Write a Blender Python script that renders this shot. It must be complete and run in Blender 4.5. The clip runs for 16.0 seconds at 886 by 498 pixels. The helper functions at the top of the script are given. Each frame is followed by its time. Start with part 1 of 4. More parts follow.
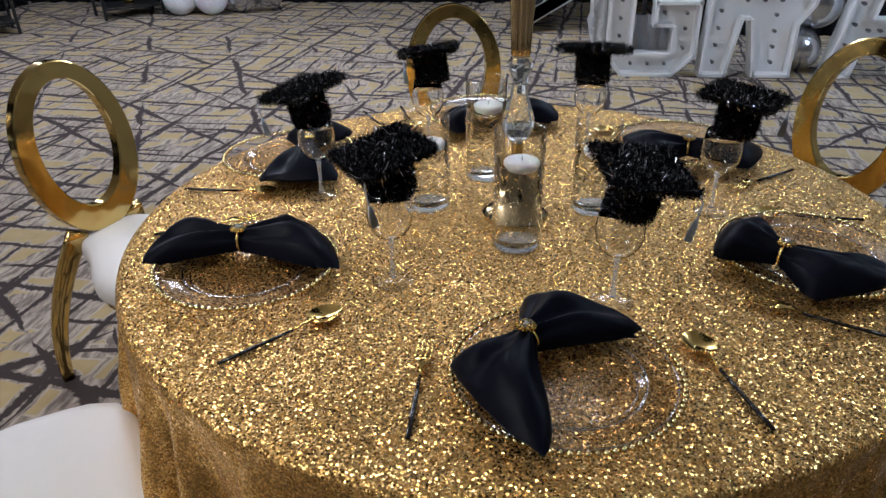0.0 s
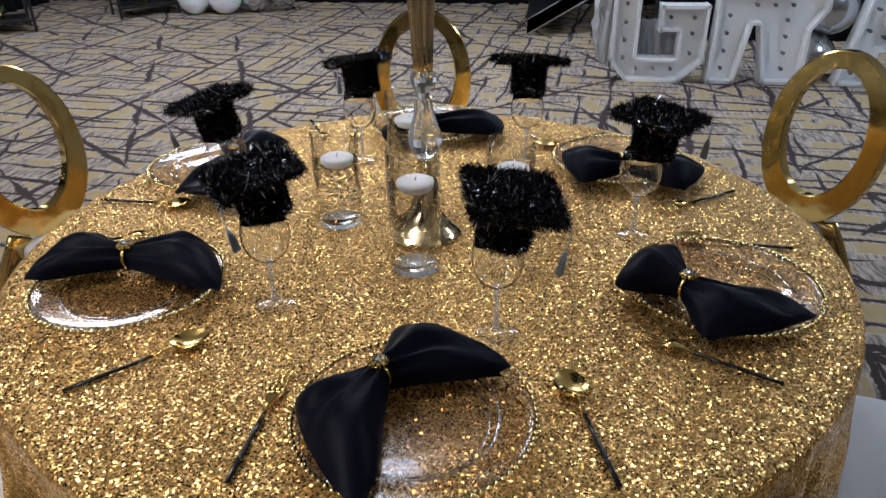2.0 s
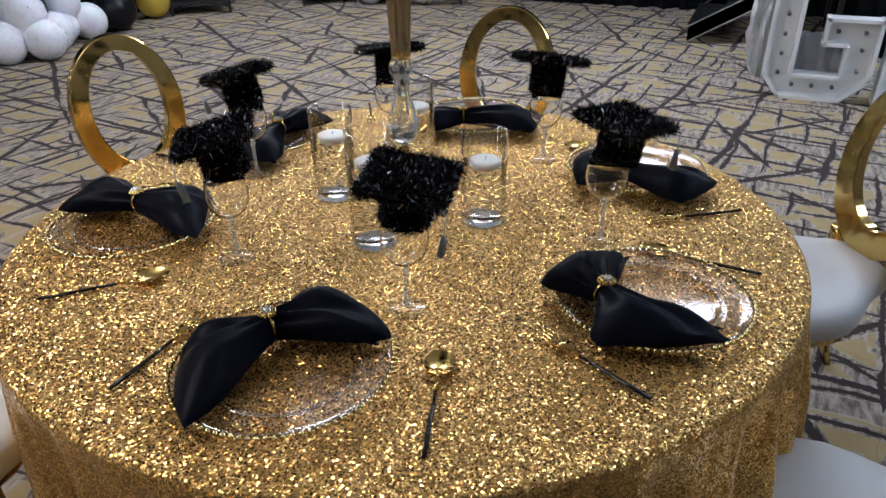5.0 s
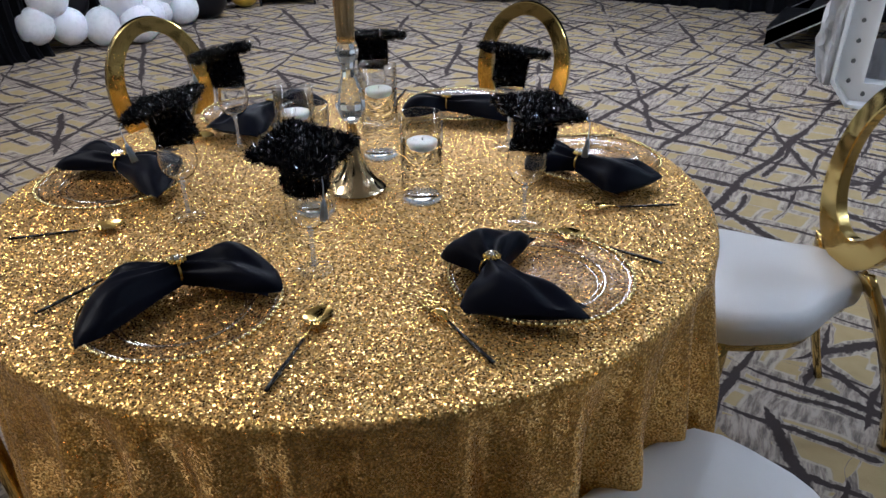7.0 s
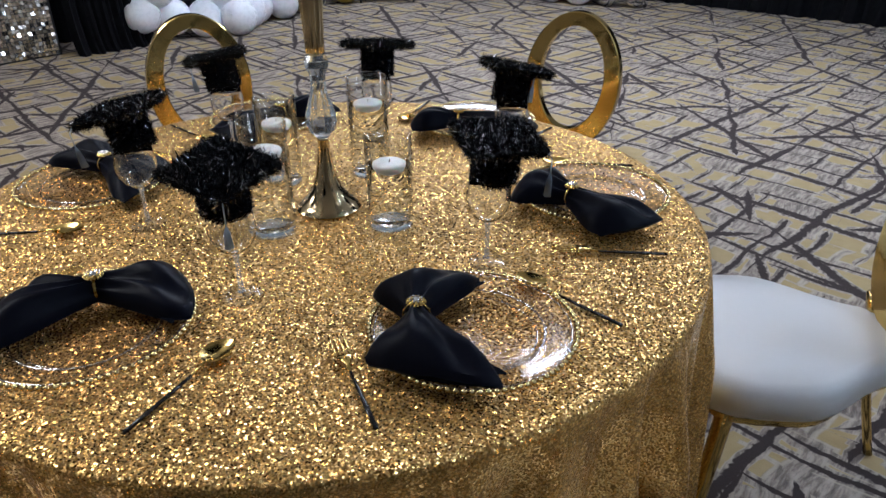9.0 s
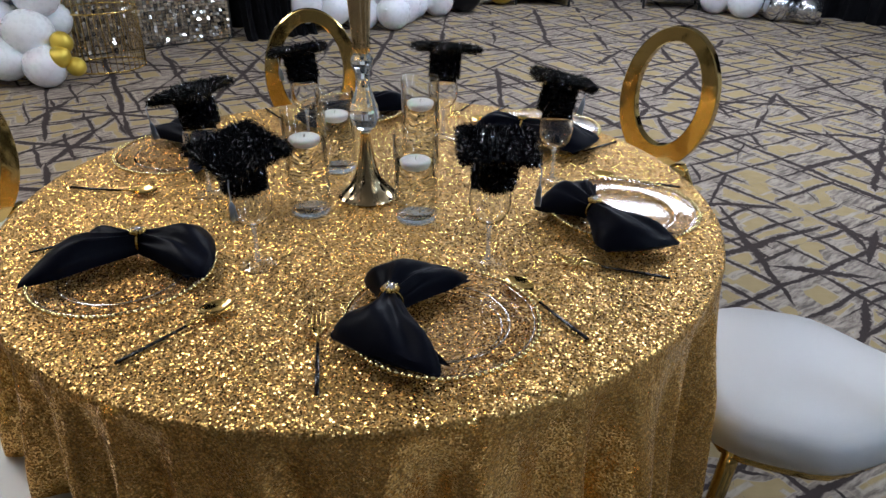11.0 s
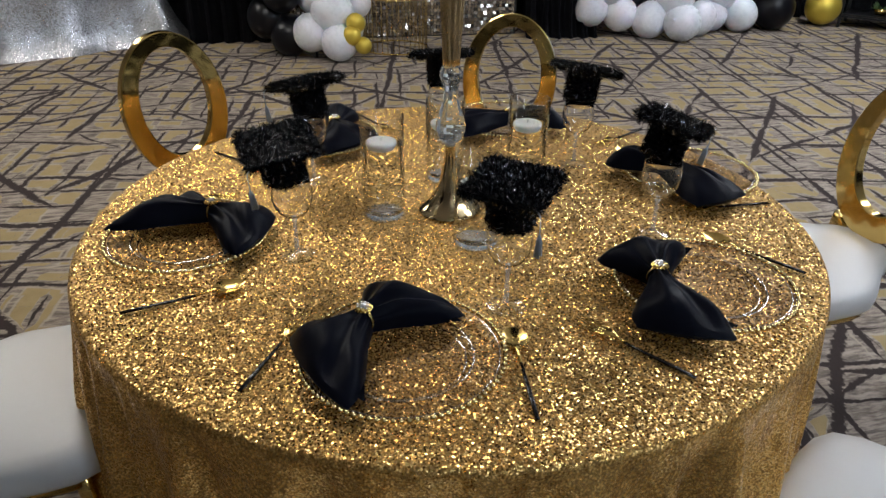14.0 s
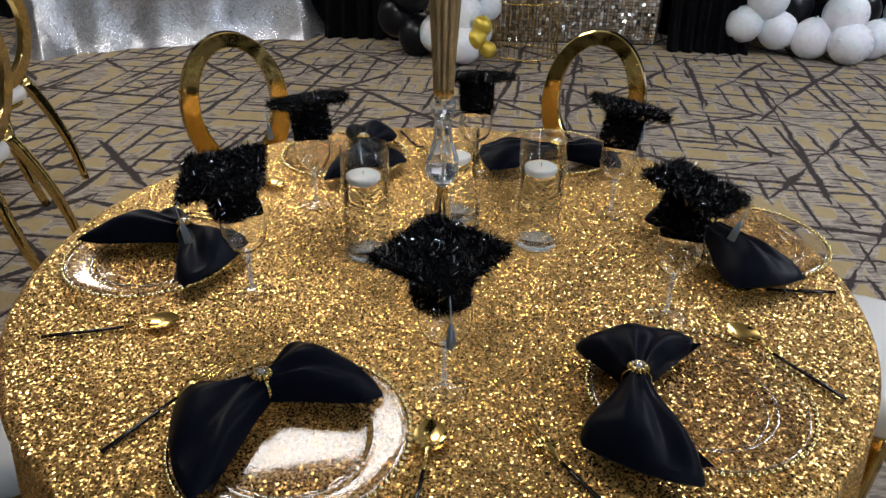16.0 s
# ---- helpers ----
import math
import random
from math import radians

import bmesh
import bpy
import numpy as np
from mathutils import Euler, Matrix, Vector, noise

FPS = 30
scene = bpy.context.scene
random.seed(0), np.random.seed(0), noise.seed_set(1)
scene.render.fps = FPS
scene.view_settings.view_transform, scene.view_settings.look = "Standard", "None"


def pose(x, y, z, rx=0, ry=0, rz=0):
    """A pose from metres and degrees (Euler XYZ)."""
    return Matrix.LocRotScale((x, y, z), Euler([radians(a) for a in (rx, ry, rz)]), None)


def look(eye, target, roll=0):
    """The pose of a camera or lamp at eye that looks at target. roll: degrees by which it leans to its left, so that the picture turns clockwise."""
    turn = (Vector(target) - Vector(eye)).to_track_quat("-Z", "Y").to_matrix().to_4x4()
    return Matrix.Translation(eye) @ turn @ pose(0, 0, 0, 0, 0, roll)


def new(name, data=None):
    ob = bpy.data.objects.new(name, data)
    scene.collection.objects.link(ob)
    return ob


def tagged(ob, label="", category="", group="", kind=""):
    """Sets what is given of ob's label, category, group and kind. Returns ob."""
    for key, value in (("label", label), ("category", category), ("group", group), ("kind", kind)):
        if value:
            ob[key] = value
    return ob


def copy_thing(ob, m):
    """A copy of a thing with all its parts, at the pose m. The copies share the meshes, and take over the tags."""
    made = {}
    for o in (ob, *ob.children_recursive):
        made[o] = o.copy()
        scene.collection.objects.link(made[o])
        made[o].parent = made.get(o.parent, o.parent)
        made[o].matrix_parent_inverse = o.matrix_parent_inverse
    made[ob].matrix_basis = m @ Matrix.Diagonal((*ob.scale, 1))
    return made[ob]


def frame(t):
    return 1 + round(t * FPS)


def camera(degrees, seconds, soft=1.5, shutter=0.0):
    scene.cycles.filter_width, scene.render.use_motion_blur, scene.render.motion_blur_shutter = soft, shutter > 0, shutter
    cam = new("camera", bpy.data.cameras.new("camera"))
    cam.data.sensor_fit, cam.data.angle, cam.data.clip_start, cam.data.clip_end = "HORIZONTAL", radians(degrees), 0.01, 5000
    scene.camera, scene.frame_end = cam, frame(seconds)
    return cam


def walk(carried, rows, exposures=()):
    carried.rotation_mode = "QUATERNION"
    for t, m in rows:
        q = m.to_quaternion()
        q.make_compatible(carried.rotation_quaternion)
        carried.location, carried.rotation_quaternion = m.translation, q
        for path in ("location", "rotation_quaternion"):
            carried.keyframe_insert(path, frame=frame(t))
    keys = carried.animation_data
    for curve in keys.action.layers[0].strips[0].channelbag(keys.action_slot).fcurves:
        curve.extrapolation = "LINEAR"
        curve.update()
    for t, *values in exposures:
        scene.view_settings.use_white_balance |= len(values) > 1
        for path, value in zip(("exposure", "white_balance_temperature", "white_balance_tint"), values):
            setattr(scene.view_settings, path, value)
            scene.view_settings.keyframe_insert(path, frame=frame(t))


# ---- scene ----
cam = camera(64.2, 16.0)
PATH = [
    (0, (-0.024, -1.303, 1.408), (-0.19, 0.448, 0.457), -0.9),
    (0.5, (0.009, -1.301, 1.4), (-0.185, 0.447, 0.449), -0.8),
    (1, (0.078, -1.266, 1.397), (-0.127, 0.48, 0.444), -0.9),
    (1.5, (0.141, -1.224, 1.403), (-0.069, 0.522, 0.45), -0.9),
    (2, (0.201, -1.209, 1.414), (-0.045, 0.533, 0.462), -0.9),
    (2.5, (0.279, -1.215, 1.417), (-0.053, 0.514, 0.468), -0.8),
    (3, (0.35, -1.253, 1.43), (-0.126, 0.443, 0.484), -0.8),
    (3.5, (0.401, -1.282, 1.429), (-0.182, 0.381, 0.483), -0.7),
    (4, (0.454, -1.289, 1.417), (-0.2, 0.347, 0.471), -0.6),
    (4.5, (0.504, -1.253, 1.408), (-0.172, 0.373, 0.461), -0.5),
    (5, (0.585, -1.176, 1.412), (-0.11, 0.441, 0.463), -0.7),
    (5.2, (0.616, -1.151, 1.411), (-0.083, 0.464, 0.461), -0.8),
    (7.3, (0.933, -1.11, 1.409), (-0.023, 0.366, 0.455), -0.5),
    (7.5, (0.946, -1.088, 1.403), (-0.034, 0.371, 0.448), -0.5),
    (8, (0.973, -0.992, 1.404), (-0.057, 0.431, 0.449), -0.4),
    (8.5, (1.002, -0.901, 1.406), (-0.083, 0.48, 0.45), -0.5),
    (8.7, (1.015, -0.879, 1.407), (-0.092, 0.486, 0.452), -0.4),
    (10.8, (1.275, -0.742, 1.445), (-0.131, 0.314, 0.493), 0.2),
    (11, (1.268, -0.711, 1.437), (-0.157, 0.32, 0.485), 0.3),
    (11.5, (1.234, -0.615, 1.435), (-0.233, 0.353, 0.481), 0.3),
    (12, (1.209, -0.531, 1.43), (-0.313, 0.346, 0.474), 0.4),
    (12.5, (1.227, -0.458, 1.44), (-0.345, 0.324, 0.483), 0.5),
    (13, (1.29, -0.374, 1.461), (-0.354, 0.244, 0.504), 0.5),
    (13.5, (1.347, -0.306, 1.461), (-0.348, 0.153, 0.503), 0.6),
    (14, (1.368, -0.266, 1.455), (-0.357, 0.054, 0.495), 0.7),
    (14.5, (1.338, -0.224, 1.447), (-0.4, 0.007, 0.485), 0.8),
    (15, (1.268, -0.124, 1.453), (-0.478, 0.016, 0.488), 0.9),
    (15.5, (1.219, -0.053, 1.454), (-0.531, -0.004, 0.487), 1.0),
    (16, (1.189, 0.054, 1.464), (-0.559, -0.02, 0.496), 1.0),
]
walk(cam, [(t, look(eye, target, roll)) for t, eye, target, roll in PATH],
     [(0, -0.55, 5590, 13), (5, -0.46, 5590, 12), (8.7, -0.36, 5440, 11), (11, -0.46, 5590, 10), (12.5, -0.60, 5850, 10), (14, -0.59, 5950, 9), (16, -0.55, 5850, 9)])

# ---------------- world and exposure ----------------
scene.view_settings.exposure = -0.4
world = bpy.data.worlds.new("world")
world.use_nodes = True
scene.world = world
world.node_tree.nodes["Background"].inputs[0].default_value = (0.5, 0.55, 0.65, 1)
world.node_tree.nodes["Background"].inputs[1].default_value = 0.02

TOP = 0.79          # height of the cloth on the table
CEIL = 3.6          # ceiling height
LIGHT_A, LIGHT_B = 28.0, 24.0   # brightness of the unseen warm and neutral boxes, and of the added cool ones


# ---------------- small helpers ----------------
def mesh_of(name, bm, material=None, smooth=True):
    me = bpy.data.meshes.new(name)
    if smooth:
        for ed in bm.edges:
            if len(ed.link_faces) == 2 and ed.calc_face_angle(0.0) > 0.66:
                ed.smooth = False
    bm.to_mesh(me)
    bm.free()
    if material:
        me.materials.append(material)
    if smooth:
        me.polygons.foreach_set("use_smooth", [True] * len(me.polygons))
    return me


def part(name, bm, material, parent=None, label="", smooth=True, at=None):
    ob = new(name, mesh_of(name, bm, material, smooth))
    if parent:
        ob.parent = parent
    if at is not None:
        ob.matrix_basis = at
    if label:
        ob["label"] = label
    if material.name in ("clear glass", "water", "cut crystal", "thin clear glass", "glow-tinted thick glass", "foot glass", "stem glass", "moulded acrylic"):
        ob.visible_shadow = False
    return ob


def thing(name, m, label, category, group="", kind=""):
    ob = new(name)
    ob.empty_display_size = 0.05
    ob.matrix_basis = m
    return tagged(ob, label, category, group, kind)


def box(bm, c, s, rot=None, bevel=0.0):
    g = bmesh.ops.create_cube(bm, size=1.0)["verts"]
    m = Matrix.Translation(c) @ (rot or Matrix()) @ Matrix.Diagonal((*s, 1))
    bmesh.ops.transform(bm, matrix=m, verts=g)
    if bevel:
        es = {e for v in g for e in v.link_edges}
        bmesh.ops.bevel(bm, geom=list(es), offset=bevel, segments=2, affect="EDGES", profile=0.5)


def lathe(bm, profile, n=48, closed=False):
    """Turns a list of (radius, height) about z."""
    rings = []
    for r, z in profile:
        if r < 1e-6:
            rings.append([bm.verts.new((0, 0, z))])
        else:
            rings.append([bm.verts.new((r * math.cos(2 * math.pi * i / n), r * math.sin(2 * math.pi * i / n), z)) for i in range(n)])
    pairs = list(zip(rings, rings[1:]))
    if closed:
        pairs.append((rings[-1], rings[0]))
    for a, b in pairs:
        for i in range(n):
            j = (i + 1) % n
            q = [a[i % len(a)], a[j % len(a)], b[j % len(b)], b[i % len(b)]]
            q = [v for k, v in enumerate(q) if v not in q[:k]]
            if len(q) > 2:
                bm.faces.new(q)


def sweep(bm, pts, sizes, side=None, n=4, round_=False):
    """A bar along pts; sizes are (width, thickness) at each; side is the direction of its width."""
    rings = []
    for i, p in enumerate(pts):
        p = Vector(p)
        d = (Vector(pts[min(i + 1, len(pts) - 1)]) - Vector(pts[max(i - 1, 0)])).normalized()
        s = Vector(side) if side else d.orthogonal()
        s = (s - d * s.dot(d)).normalized()
        t = d.cross(s)
        w, h = sizes[i] if isinstance(sizes, list) else sizes
        if round_:
            rings.append([bm.verts.new(p + s * (w / 2) * math.cos(2 * math.pi * k / n) + t * (h / 2) * math.sin(2 * math.pi * k / n)) for k in range(n)])
        else:
            b = min(w, h) * 0.22
            cs = [(w / 2, h / 2 - b), (w / 2 - b, h / 2), (-w / 2 + b, h / 2), (-w / 2, h / 2 - b), (-w / 2, -h / 2 + b), (-w / 2 + b, -h / 2), (w / 2 - b, -h / 2), (w / 2, -h / 2 + b)]
            rings.append([bm.verts.new(p + s * a + t * c) for a, c in cs])
    for a, b in zip(rings, rings[1:]):
        m = len(a)
        for k in range(m):
            bm.faces.new((a[k], a[(k + 1) % m], b[(k + 1) % m], b[k]))
    bm.faces.new(rings[0][::-1])
    bm.faces.new(rings[-1])


def bezier(a, b, c, n=12):
    a, b, c = Vector(a), Vector(b), Vector(c)
    return [(1 - t) ** 2 * a + 2 * t * (1 - t) * b + t * t * c for t in (i / n for i in range(n + 1))]


# ---------------- materials ----------------
class Nodes:
    def __init__(self, name):
        self.m = bpy.data.materials.new(name)
        self.m.use_nodes = True
        self.t = self.m.node_tree
        self.p = self.t.nodes["Principled BSDF"]
        self.out = self.t.nodes["Material Output"]

    def n(self, kind, **kw):
        nd = self.t.nodes.new("ShaderNode" + kind)
        for k, v in kw.items():
            setattr(nd, k, v)
        return nd

    def link(self, a, b):
        self.t.links.new(a, b)

    def put(self, socket, v):
        if hasattr(v, "is_output"):
            self.link(v, socket)
        else:
            socket.default_value = v

    def math(self, op, a, b=0.0, c=0.0, clamp=False):
        nd = self.n("Math", operation=op, use_clamp=clamp)
        for s, v in zip(nd.inputs, (a, b, c)):
            self.put(s, v)
        return nd.outputs[0]

    def vec(self, op, a, b=(0, 0, 0)):
        nd = self.n("VectorMath", operation=op)
        self.put(nd.inputs[0], a)
        if op == "SCALE":
            self.put(nd.inputs["Scale"], b)
        else:
            self.put(nd.inputs[1], b)
        return nd.outputs[0]

    def mix(self, f, a, b):
        nd = self.n("Mix", data_type="RGBA")
        self.put(nd.inputs[0], f)
        for s, v in zip((nd.inputs[6], nd.inputs[7]), (a, b)):
            self.put(s, (*v, 1) if isinstance(v, tuple) and len(v) == 3 else v)
        return nd.outputs[2]

    def coords(self, scale=(1, 1, 1), rot=(0, 0, 0), kind="Object"):
        c = self.n("TexCoord").outputs[kind]
        mp = self.n("Mapping")
        mp.inputs["Scale"].default_value = scale
        mp.inputs["Rotation"].default_value = [radians(a) for a in rot]
        self.link(c, mp.inputs[0])
        return mp.outputs[0]

    def noise(self, vec, scale, detail=3.0, rough=0.5):
        nd = self.n("TexNoise")
        self.put(nd.inputs["Vector"], vec)
        nd.inputs["Scale"].default_value, nd.inputs["Detail"].default_value, nd.inputs["Roughness"].default_value = scale, detail, rough
        return nd.outputs[0], nd.outputs[1]

    def ramp(self, f, lo, hi):
        nd = self.n("MapRange")
        nd.interpolation_type = "SMOOTHSTEP"
        self.put(nd.inputs[0], f)
        nd.inputs[1].default_value, nd.inputs[2].default_value = lo, hi
        return nd.outputs[0]

    def bump(self, h, strength, dist=0.01):
        nd = self.n("Bump")
        nd.inputs["Strength"].default_value, nd.inputs["Distance"].default_value = strength, dist
        self.link(h, nd.inputs["Height"])
        self.link(nd.outputs[0], self.p.inputs["Normal"])

    def base(self, v, rough=None, metal=None):
        self.put(self.p.inputs["Base Color"], (*v, 1) if isinstance(v, tuple) else v)
        if rough is not None:
            self.put(self.p.inputs["Roughness"], rough)
        if metal is not None:
            self.put(self.p.inputs["Metallic"], metal)


def plain(name, col, rough, metal=0.0, var=0.15, scale=8.0, bump=0.0, bscale=60.0, **extra):
    k = Nodes(name)
    c = k.coords()
    f, _ = k.noise(c, scale, 4)
    dark = tuple(v * (1 - var) for v in col)
    light = tuple(min(1, v * (1 + var)) for v in col)
    g, _ = k.noise(c, scale * 9, 2)
    k.base(k.mix(k.math("MULTIPLY_ADD", g, 0.4, k.math("MULTIPLY", f, 0.6)), dark, light), None, metal)
    k.put(k.p.inputs["Roughness"], k.math("MULTIPLY_ADD", f, rough * 0.5, rough * 0.75))
    for key, v in extra.items():
        k.p.inputs[key.replace("_", " ")].default_value = v
    if bump:
        b, _ = k.noise(c, bscale, 3)
        k.bump(b, bump, 0.002)
    return k.m


def sequins(name, light, dark, back, size, spread, rough=0.28, hang=0.5, brushed=0.0):
    """Cloth sewn with small foil discs, each tipped its own way; they hang flatter on upright cloth."""
    k = Nodes(name)
    c = k.coords()
    v = k.n("TexVoronoi", feature="F1", voronoi_dimensions="3D")
    v.inputs["Scale"].default_value = 1.0 / size
    k.link(c, v.inputs["Vector"])
    geo = k.n("NewGeometry").outputs["Normal"]
    up = k.n("SeparateXYZ")
    k.link(geo, up.inputs[0])
    loose = k.math("MULTIPLY_ADD", k.ramp(up.outputs[2], 0.3, 0.9), spread - hang, hang)
    tip = k.vec("SCALE", k.vec("SUBTRACT", v.outputs["Color"], (0.5, 0.5, 0.5)), loose)
    _, wcol = k.noise(c, 9, 3)
    drift = k.vec("SCALE", k.vec("SUBTRACT", wcol, (0.5, 0.5, 0.5)), 0.25)
    _, ncol = k.noise(k.coords((1, 1, 0.4)), 34, 3, 0.6)
    hanging = k.math("SUBTRACT", 1.0, k.ramp(up.outputs[2], 0.3, 0.9))
    nap = k.vec("SCALE", k.vec("SUBTRACT", ncol, (0.5, 0.5, 0.38)), k.math("MULTIPLY", hanging, brushed))
    nrm = k.vec("NORMALIZE", k.vec("ADD", k.vec("ADD", k.vec("ADD", geo, tip), drift), nap))
    sep = k.n("SeparateColor")
    k.link(v.outputs["Color"], sep.inputs[0])
    disc = k.mix(k.math("POWER", sep.outputs[1], 1.3), dark, light)
    gap = k.ramp(v.outputs["Distance"], 0.50, 0.72)
    k.base(k.mix(gap, disc, back), None, None)
    k.put(k.p.inputs["Metallic"], k.math("SUBTRACT", 1.0, k.math("MULTIPLY", gap, 0.7)))
    k.put(k.p.inputs["Roughness"], k.math("MULTIPLY_ADD", gap, 0.4, k.math("MULTIPLY_ADD", sep.outputs[2], 0.2, rough - 0.1)))
    k.link(nrm, k.p.inputs["Normal"])
    return k.m


def thin_glass(name, tint=(0.97, 0.98, 0.98), ior=1.5, rough=0.02, gain=1.6, power=2.6, ripple=0.15, slant=0.85):
    """Clear thin wall: light goes straight on, and gloss grows with the slant."""
    k = Nodes(name)
    tr, gl, fr, mx = k.n("BsdfTransparent"), k.n("BsdfGlossy"), k.n("LayerWeight"), k.n("MixShader")
    tr.inputs[0].default_value = (*tint, 1)
    gl.inputs["Roughness"].default_value = rough
    fr.inputs[0].default_value = 0.5
    r0 = ((ior - 1) / (ior + 1)) ** 2
    f, _ = k.noise(k.coords(), 25, 2)
    bmp = k.n("Bump")
    bmp.inputs["Strength"].default_value, bmp.inputs["Distance"].default_value = ripple, 0.003
    k.link(f, bmp.inputs["Height"])
    k.link(bmp.outputs[0], gl.inputs["Normal"])
    k.put(mx.inputs[0], k.math("MULTIPLY_ADD", k.math("POWER", fr.outputs["Facing"], power), slant, r0 * gain))
    k.link(tr.outputs[0], mx.inputs[1])
    k.link(gl.outputs[0], mx.inputs[2])
    k.link(mx.outputs[0], k.out.inputs[0])
    return k.m


def solid_glass(name, ior, tint=(1, 1, 1), clear=1.0, rough=0.0):
    k = Nodes(name)
    k.base(tint, rough, 0.0)
    k.p.inputs["Transmission Weight"].default_value = clear
    k.p.inputs["IOR"].default_value = ior
    return k.m


def gold_metal(name, col=(0.78, 0.56, 0.2), rough=0.1, wavy=0.25):
    k = Nodes(name)
    c = k.coords()
    f, _ = k.noise(c, 7, 2)
    g, _ = k.noise(c, 120, 2)
    k.base(k.mix(f, tuple(v * 0.8 for v in col), col), None, 1.0)
    k.put(k.p.inputs["Roughness"], k.math("MULTIPLY_ADD", g, 0.08, rough - 0.03))
    k.bump(f, wavy, 0.02)
    return k.m


def carpet_material():
    """Taupe loop carpet with dark broken strokes, pale brushed streaks and tan patches."""
    k = Nodes("carpet")
    obj = k.n("TexCoord").outputs["Object"]
    _, w1 = k.noise(obj, 2.2, 3)
    _, w2 = k.noise(obj, 11, 2)
    wob = k.vec("ADD", k.vec("SCALE", k.vec("SUBTRACT", w1, (0.5, 0.5, 0.5)), 0.10), k.vec("SCALE", k.vec("SUBTRACT", w2, (0.5, 0.5, 0.5)), 0.022))
    pos = k.vec("ADD", obj, wob)

    def turned(deg, sx, sy, off=0.0):
        mp = k.n("Mapping")
        mp.inputs["Rotation"].default_value = (0, 0, radians(deg))
        mp.inputs["Scale"].default_value = (sx, sy, 1)
        mp.inputs["Location"].default_value = (off, off * 0.7, 0)
        k.link(pos, mp.inputs[0])
        return mp.outputs[0]

    def stripes(deg, period, width, off, keep, long, mask=None):
        """Broken parallel strokes; long stretches each stroke along its run."""
        sp = k.n("SeparateXYZ")
        k.link(turned(deg, 1.0, 1.0, off), sp.inputs[0])
        u = k.math("DIVIDE", sp.outputs[1], period)
        row = k.math("FLOOR", u)
        d = k.math("MULTIPLY", k.math("ABSOLUTE", k.math("SUBTRACT", k.math("FRACT", u), 0.5)), period)
        cv = k.n("CombineXYZ")
        k.put(cv.inputs[0], k.math("DIVIDE", sp.outputs[0], long))
        k.put(cv.inputs[1], k.math("MULTIPLY", row, 3.71))
        n, _ = k.noise(cv.outputs[0], 1.0, 1)
        there = k.ramp(n, keep, keep + 0.2)
        if mask is not None:
            there = k.math("MULTIPLY", there, mask)
        edge, _ = k.noise(pos, 58, 3)
        thick = k.math("MULTIPLY", k.math("MULTIPLY", there, width), k.math("MULTIPLY_ADD", edge, 1.9, 0.05))
        halo = k.math("MULTIPLY", k.ramp(there, 0.0, 0.25), width + 0.016)
        return (k.math("MULTIPLY", k.ramp(there, 0.02, 0.2), k.math("SUBTRACT", 1.0, k.ramp(k.math("DIVIDE", d, k.math("ADD", thick, 0.0008)), 0.75, 1.2))),
                k.math("SUBTRACT", 1.0, k.ramp(k.math("DIVIDE", d, k.math("ADD", halo, 0.0008)), 0.7, 1.0)))

    pick, _ = k.noise(obj, 2.2, 0)
    flat = k.ramp(pick, 0.42, 0.50)
    tall = k.math("SUBTRACT", 1.0, k.ramp(pick, 0.50, 0.58))
    lines, near = stripes(4, 0.165, 0.0105, 0.0, 0.33, 0.42, flat)
    for a in ((95, 0.180, 0.0105, 1.7, 0.33, 0.42, tall), (9, 0.46, 0.018, 4.1, 0.36, 0.7, None), (99, 0.53, 0.018, 6.3, 0.36, 0.7, None),
              (38, 0.50, 0.021, 3.3, 0.40, 0.6, None), (-42, 0.60, 0.022, 7.9, 0.43, 0.6, None), (66, 0.70, 0.019, 9.9, 0.43, 0.5, None)):
        stroke, around = stripes(*a)
        lines, near = k.math("MAXIMUM", lines, stroke), k.math("MAXIMUM", near, around)
    patch = k.n("TexVoronoi", feature="F1", voronoi_dimensions="2D", distance="CHEBYCHEV")
    patch.inputs["Scale"].default_value, patch.inputs["Randomness"].default_value = 1.0, 0.75
    k.link(turned(6, 5.2, 6.4, 5.0), patch.inputs["Vector"])
    inside = k.math("SUBTRACT", 0.5, patch.outputs["Distance"])
    sep = k.n("SeparateColor")
    k.link(patch.outputs["Color"], sep.inputs[0])
    chosen = k.math("MULTIPLY", k.math("GREATER_THAN", sep.outputs[0], 0.28), k.math("SUBTRACT", 1.0, near))
    tan = k.math("MULTIPLY", k.ramp(chosen, 0.45, 0.75), k.ramp(inside, 0.05, 0.09))
    rim = k.math("MULTIPLY", k.ramp(chosen, 0.05, 0.3), k.math("MULTIPLY", k.ramp(inside, -0.02, 0.03), k.math("SUBTRACT", 1.0, tan)))
    br, _ = k.noise(turned(4, 46, 9, 2.0), 1.0, 4, 0.7)
    br2, _ = k.noise(turned(94, 46, 9, 9.0), 1.0, 4, 0.7)
    brush = k.mix(flat, br, br2)
    ground = k.mix(k.ramp(brush, 0.36, 0.64), (0.150, 0.122, 0.108), (0.44, 0.375, 0.312))
    col = k.mix(k.math("MULTIPLY", rim, 0.75), ground, (0.48, 0.415, 0.325))
    tv, _ = k.noise(obj, 18, 3)
    col = k.mix(tan, col, k.mix(tv, (0.33, 0.245, 0.115), (0.46, 0.355, 0.19)))
    col = k.mix(lines, col, (0.041, 0.030, 0.029))
    loop, _ = k.noise(obj, 320, 2)
    col = k.mix(k.math("MULTIPLY", loop, 0.22), col, (0.05, 0.045, 0.04))
    k.base(col, 0.95, 0.0)
    k.p.inputs["Specular IOR Level"].default_value = 0.15
